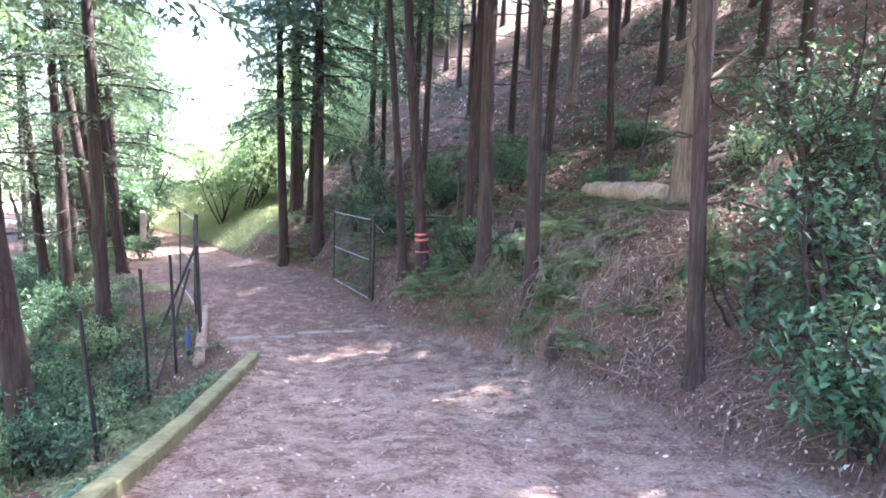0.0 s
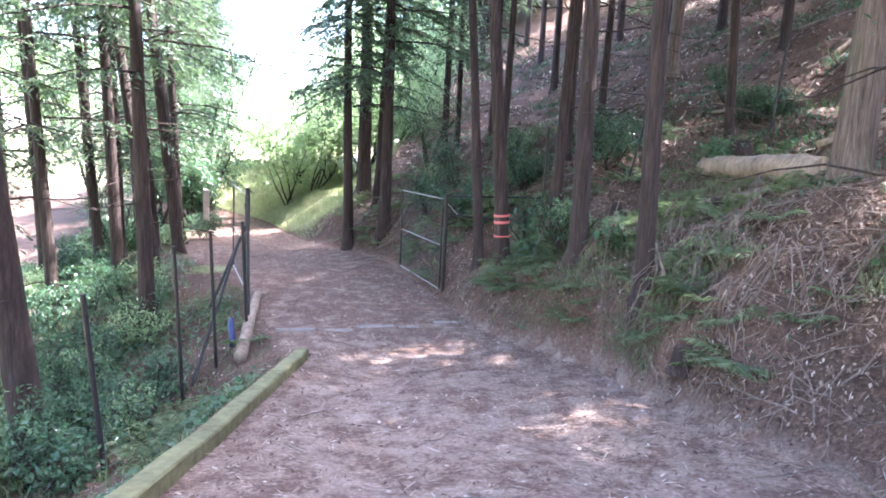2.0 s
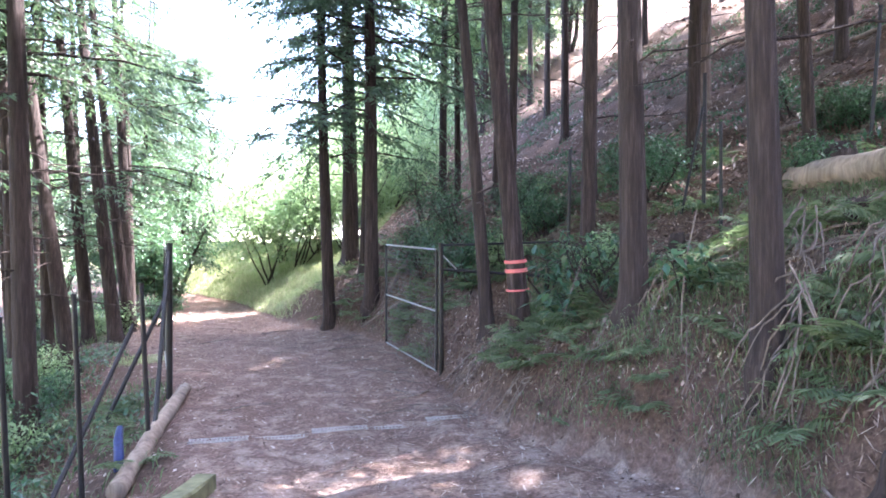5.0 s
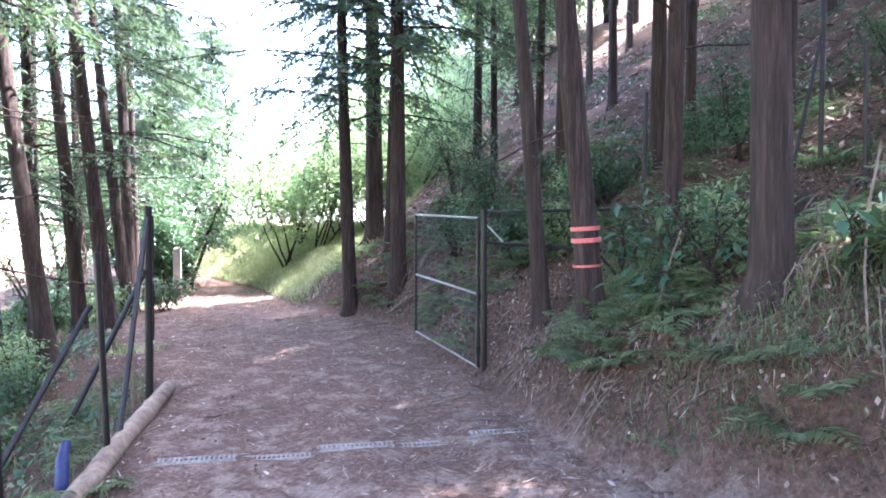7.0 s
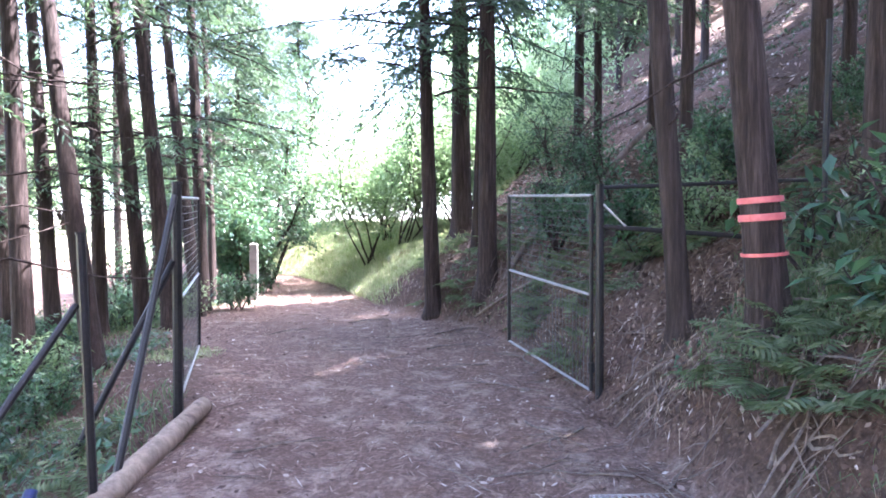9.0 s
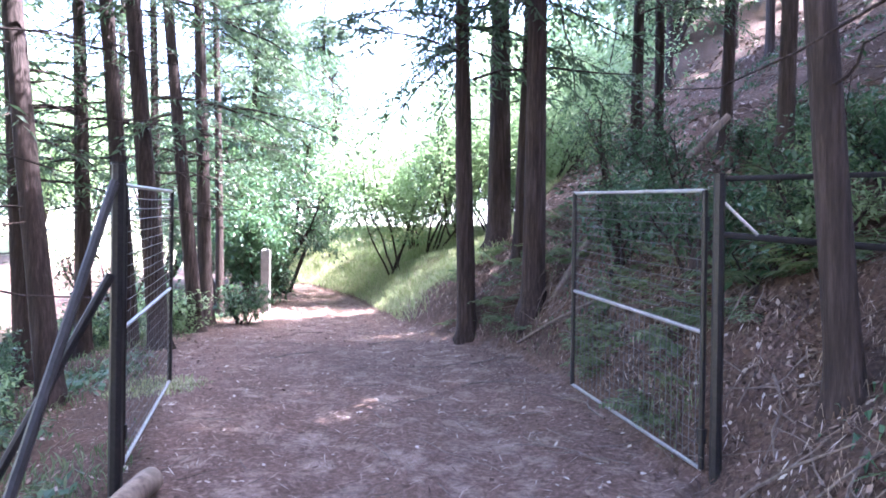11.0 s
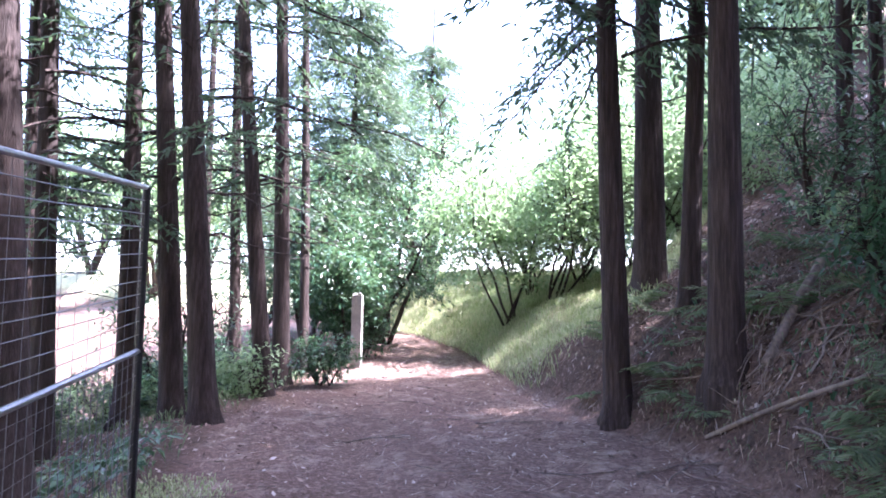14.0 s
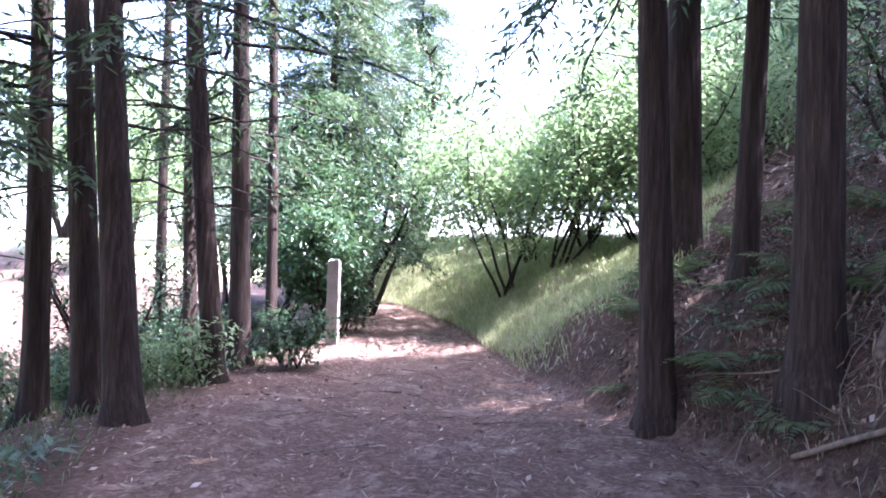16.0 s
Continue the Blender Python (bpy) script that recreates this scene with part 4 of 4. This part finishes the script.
flakes("leaf_litter", scatter(90000, 41, corridor, lambda dl, dr, x, y: np.where((dl > 0) & (dr < 0), 0.18 + 0.6 * np.exp(-np.minimum(dl, -dr) / 0.6) + 0.3 * np.clip(clump(x, y, 1.4, 51), 0, 1), np.where(dr > 0, 0.95 * (dr < 7), 0.6 * (dl > -4)))), 61,
       (0.03, 0.085), (0.015, 0.04), M_LITTER, "brown fallen leaves strewn over track and bank", "leaf litter", 0.5)
flakes("needle_litter", scatter(200000, 42, corridor, lambda dl, dr, x, y: np.where((dl > 0) & (dr < 0), 0.2 + 0.6 * np.clip(0.3 + clump(x, y, 1.7, 52) * 1.6, 0, 1), np.where(dr > 0, 0.7 * (dr < 6), 0.25 * (dl > -3)))), 62,
       (0.06, 0.2), (0.005, 0.012), M_LITTER, "reddish-brown cedar needle sprigs on the ground", "needle litter", 0.25)
flakes("dry_grass", scatter(60000, 43, (-6, 8, 5, 24), lambda dl, dr, x, y: (dr > 0.02) * (dr < 3.5) * np.clip(0.25 + 0.8 * clump(x, y, 2.0, 53), 0, 1) * np.where(dr < 1.5, 1.0, 0.4)), 63,
       (0.1, 0.34), (0.003, 0.007), M_DRY, "dry brown stalks and grass on the bank", "dry grass", 0.3, 0, True, 0.7)
flakes("bank_grass", scatter(380000, 44, (-6, 9, 4, 22), lambda dl, dr, x, y: (dr > 0.05) * (dr < 4) * np.clip((17.6 - y) / 1.5, 0.04, 1) * np.clip(0.1 + 3.0 * clump(x, y, 1.6, 54), 0, 1) * np.where(dr < 2.2, 0.85, 0.25)), 64,
       (0.1, 0.34), (0.005, 0.012), M_FERN, "tufts of green grass hanging on the bank", "grass", 0.3, 0, True, 0.6)
flakes("meadow_grass", scatter(170000, 45, (-18, 21, -3, 37), lambda dl, dr, x, y: (dr > 0.0) * (x < -5.6) * np.clip(np.clip((y - 22.4) / 1.6, 0, 1), 0, 1) * np.where(dr < 5, 1.0, 0.5)), 65,
       (0.1, 0.34), (0.008, 0.02), M_GRASS, "short bright grass on the sunlit bank", "grass", 0.3, 0, True, 0.3)
flakes("verge_plants", scatter(120000, 46, (-14, 3, -2, 26), lambda dl, dr, x, y: (dl < -0.15) * (dl > -6) * np.clip(0.35 + 0.9 * clump(x, y, 1.3, 55), 0, 1) * np.where(y > 15, 0.8, 1.0)), 66,
       (0.06, 0.26), (0.01, 0.024), M_FERN, "mixed green plants below the track edge", "undergrowth", 0.3, 0, True, 0.3)
flakes("broad_weeds", scatter(110000, 47, (-14, 3, -2, 26), lambda dl, dr, x, y: (dl < -0.3) * (dl > -7) * np.clip(0.1 + 0.9 * clump(x, y, 1.0, 56), 0, 1)) + np.array([0, 0, 0.04]), 67,
       (0.07, 0.15), (0.035, 0.07), M_EVERGREEN, "broad-leaved weeds below the track edge", "undergrowth", 0.6, 0.1, False, 0.1)
flakes("bank_weeds", scatter(48000, 48, (-6, 9, 6, 25), lambda dl, dr, x, y: (dr > 0.3) * (dr < 8) * np.clip(-0.1 + 1.1 * clump(x, y, 1.7, 57), 0, 1)), 68,
       (0.07, 0.2), (0.02, 0.05), M_EVERGREEN, "broad-leaved weeds on the leafy bank", "undergrowth", 0.6, 0.0, True, 0.5)

flakes("hill_litter", scatter(230000, 49, (-6, 0, 22, 38), lambda dl, dr, x, y: (dr > 3.5) * (dr < 20) * np.clip(0.35 + 0.8 * clump(x, y, 1.5, 58), 0, 1)), 69,
       (0.08, 0.3), (0.03, 0.09), M_LITTER, "dead leaves and bark covering the upper slope", "leaf litter", 0.5)

flakes("slope_weeds", scatter(150000, 50, (-4, 6, 18, 36), lambda dl, dr, x, y: (dr > 3.5) * (dr < 17) * np.clip(0.06 + 1.5 * clump(x, y, 1.9, 59), 0, 1)), 70,
       (0.1, 0.3), (0.025, 0.06), M_EVERGREEN, "straggling green weeds on the upper slope", "undergrowth", 0.7, 0.0, True, 0.5)

flakes("moss_tuft", scatter(2600, 72, (-8.1, 16.1, -7.0, 17.3), lambda dl, dr, x, y: np.clip(1.6 - 2.6 * np.hypot(x + 7.55, y - 16.7), 0, 1)), 73,
       (0.04, 0.11), (0.006, 0.014), M_GRASS, "yellow-green mossy tuft at the gate end", "moss", 0.3, 0, True, 0.4)


def stick_mesh(seed, length, r, forks=2, wander=0.12):
    rng = random.Random(seed)
    v, f = [], []

    def run(p, a, ln, rad, depth):
        pts = []
        n = 6
        for i in range(n + 1):
            pts.append(p.copy())
            a += rng.uniform(-wander, wander) * 2
            p = p + Vector((math.cos(a), math.sin(a), rng.uniform(-0.12, 0.14))) * (ln / n)
        tube(v, f, pts, [rad * (1 - 0.6 * i / n) for i in range(n + 1)], 5)
        if depth:
            for q in range(depth):
                run(pts[rng.randint(2, 5)].copy(), a + rng.choice((-1, 1)) * rng.uniform(0.5, 1.0), ln * rng.uniform(0.3, 0.5), rad * 0.55, 0)

    run(Vector((-length / 2, 0, 0)), 0.0, length, r, forks)
    return v, f


STICKS = [mesh_of("fallen_branch", *stick_mesh(80 + k, 0.5 + 0.16 * k, 0.007 + 0.002 * (k % 4), 1 + k % 3), M_DEADWOOD) for k in range(7)]


def lay(o, x, y, turn, lift=0.02):
    """Lay a stick on the ground along its slope."""
    c, s = math.cos(turn), math.sin(turn)
    rise = ground_at(x + 0.3 * c, y + 0.3 * s) - ground_at(x - 0.3 * c, y - 0.3 * s)
    o.matrix_world = Matrix.Translation((x, y, ground_at(x, y) + lift)) @ Matrix.Rotation(turn, 4, "Z") @ Matrix.Rotation(-math.atan2(rise, 0.6), 4, "Y")


spots = scatter(900, 27, (-3, 8, 20, 36), lambda dl, dr, x, y: (dr > 5) * (dr < 17) * 0.4)
for k, p in enumerate(spots[:60]):
    o = new("fallen_branch", STICKS[k % 7])
    lay(o, p[0], p[1], rngf.uniform(0, 6.28), 0.05)
    o.matrix_world = o.matrix_world @ Matrix.Scale(rngf.uniform(1.2, 2.2), 4)
    tagged(o, "pale dead branch lying high on the wooded slope", "branch", "fallen branches")
spots = scatter(1400, 25, (-6, 7, 5.5, 24), lambda dl, dr, x, y: (dr > -0.7) * (dr < 6) * np.where(dr < 0, 0.25, 0.5))
for k, p in enumerate(spots[:120]):
    o = new("fallen_branch", STICKS[k % 7])
    lay(o, p[0], p[1], rngf.uniform(0, 6.28), 0.03)
    tagged(o, "dry grey fallen branch lying in the leaf litter", "branch", "fallen branches")
for k, (x, y, a) in enumerate(((-3.2, 15.0, 0.5), (-5.2, 19.0, 0.2), (-4.2, 14.1, 0.9), (-6.2, 18.4, -0.3), (-1.2, 11.0, 0.4), (-6.6, 20.6, 0.1), (-4.6, 17.4, 1.2), (-2.6, 16.6, 0.3), (-7.5, 19.2, 0.7), (0.6, 8.2, 2.3))):
    o = new("fallen_branch", STICKS[k % 3])
    lay(o, x, y, a, 0.012)
    tagged(o, "thin dead branch lying on the earth track", "branch", "fallen branches")
spots = scatter(500, 29, (-4.5, 13.5, 0.5, 20.5), lambda dl, dr, x, y: (dr > -1.1) * (dr < 1.2) * 0.6)
for k, p in enumerate(spots[:40]):
    o = new("fallen_branch", STICKS[k % 4])
    lay(o, p[0], p[1], rngf.uniform(0, 6.28), 0.015)
    tagged(o, "thin dead branch lying at the track edge", "branch", "fallen branches")


def twig_stuff(name, points, forms, seed, size, mat, label):
    """Countless twigs of a few forms laid along the slope, joined."""
    v, f = [], []
    rng = random.Random(seed)
    ang = [rng.uniform(0, 6.28) for _ in points]
    ends = terrain(points[:, 0] + 0.2 * np.cos(ang), points[:, 1] + 0.2 * np.sin(ang))[0]
    for p, a, e in zip(points, ang, ends):
        sv, sf = forms[rng.randint(0, len(forms) - 1)]
        c, s, k = math.cos(a), math.sin(a), rng.uniform(*size)
        b = len(v)
        gx = e - p[2]
        for q in sv:
            v.append((p[0] + k * (q[0] * c - q[1] * s), p[1] + k * (q[0] * s + q[1] * c), p[2] + 0.012 + k * q[2] + k * q[0] * gx / 0.2))
        f.extend(tuple(b + i for i in face) for face in sf)
    tagged(new(name, mesh_of(name, v, f, mat)), label, "twigs", kind="stuff")


twig_stuff("twigs", scatter(6500, 26, (-10, 2, 5.5, 26), lambda dl, dr, x, y: np.where((dl > 0) & (dr < 0), 0.16, np.where(dr > 0, 0.5 * (dr < 6), 0.15 * (dl > -3)))),
           [stick_mesh(120 + k, 0.35, 0.004, 1) for k in range(4)], 9, (0.5, 1.6), M_DEADWOOD, "thin dry twigs scattered through the leaf litter")
twig_stuff("brushwood", scatter(4000, 30, (-5, 6, 16, 32), lambda dl, dr, x, y: (dr > 0.2) * (dr < 14) * np.where(dr < 5, 0.6, 0.35)),
           [stick_mesh(140 + k, 0.9, 0.009, 3, 0.2) for k in range(5)], 10, (0.5, 1.5), M_DEADWOOD, "dead brushwood lying over the wooded slope")


def root_tangle(x, y, count, length, seed, label):
    """Pale dead shoots arching out of the bank in a spray."""
    rng = random.Random(seed)
    o = Vector((x, y, ground_at(x, y)))
    g = thing("root_tangle", o, label, "roots", "dead root tangles")
    for k in range(count):
        v, f, pts = [], [], []
        a = rng.uniform(2.2, 5.4)
        p = Vector((rng.uniform(-0.1, 0.1), rng.uniform(-0.1, 0.1), rng.uniform(0.1, 0.7)))
        ln = length * rng.uniform(0.6, 1.2)
        for i in range(8):
            t = i / 7
            pts.append(p.copy())
            p = p + Vector((math.cos(a) * 0.42, math.sin(a) * 0.42, -0.5 - 0.35 * t + rng.uniform(-0.45, 0.45))) * (ln / 7)
            a += rng.uniform(-0.5, 0.5)
        tube(v, f, pts, [0.009 * (1 - 0.6 * i / 7) for i in range(8)], 5)
        mesh_part("root", v, f, M_DEADWOOD, g, True)
    return g


root_tangle(1.62, 10.75, 20, 1.1, 1, "spray of pale dead roots hanging down the bank")
root_tangle(0.95, 12.7, 10, 0.6, 2, "dry roots at the foot of a cedar")
root_tangle(2.6, 9.6, 14, 0.9, 3, "tangle of dry roots on the cut bank")
root_tangle(2.0, 10.4, 14, 1.0, 5, "tangle of dry roots on the cut bank")
for k, (x, y) in enumerate(((2.4, 10.3), (2.95, 9.3), (3.4, 9.0), (2.15, 9.5), (1.9, 11.4), (2.7, 10.8))):
    root_tangle(x, y, 12, 0.75, 30 + k, "tangle of dry roots on the cut bank")
spots = scatter(300, 28, (1.4, 7.4, 4.4, 11.5), lambda dl, dr, x, y: (dr > -0.3) * 0.5)
for k, p in enumerate(spots[:40]):
    o = new("fallen_branch", STICKS[k % 5])
    lay(o, p[0], p[1], rngf.uniform(0, 6.28), 0.04)
    tagged(o, "dry grey fallen branch lying in the leaf litter", "branch", "fallen branches")
root_tangle(-3.9, 20.3, 8, 0.5, 4, "dry roots beside a cedar trunk")

# ---- distance ----
far_trees = [bushy_tree("far_tree", -8 + 4.5 * k, 38 + 3 * k, 8.5 + 1.2 * k, 4.2, 6, 7500, M_LEAF, "tall leafy tree on the far slope", 400 + k, 0.34, 0.3, "far trees", 0.9) for k in range(3)]
rngd = random.Random(31)
for k, (x, y) in enumerate(((-10, 40), (-8.5, 46), (-5, 42), (-3, 47), (-7, 50), (-36, 36), (-33, 44), (-42, 44), (-45, 30), (-44, 20), (-48, 10), (-46, 38), (-52, 26), (-50, 2), (-56, 16), (-60, 34), (-58, 6))):
    o = copy_thing(far_trees[k % 3], pose(x, y, ground_at(x, y) - 0.2, 0, 0, rngd.uniform(0, 360)))
    sc = rngd.uniform(0.85, 1.3)
    o.scale = (sc, sc, sc)
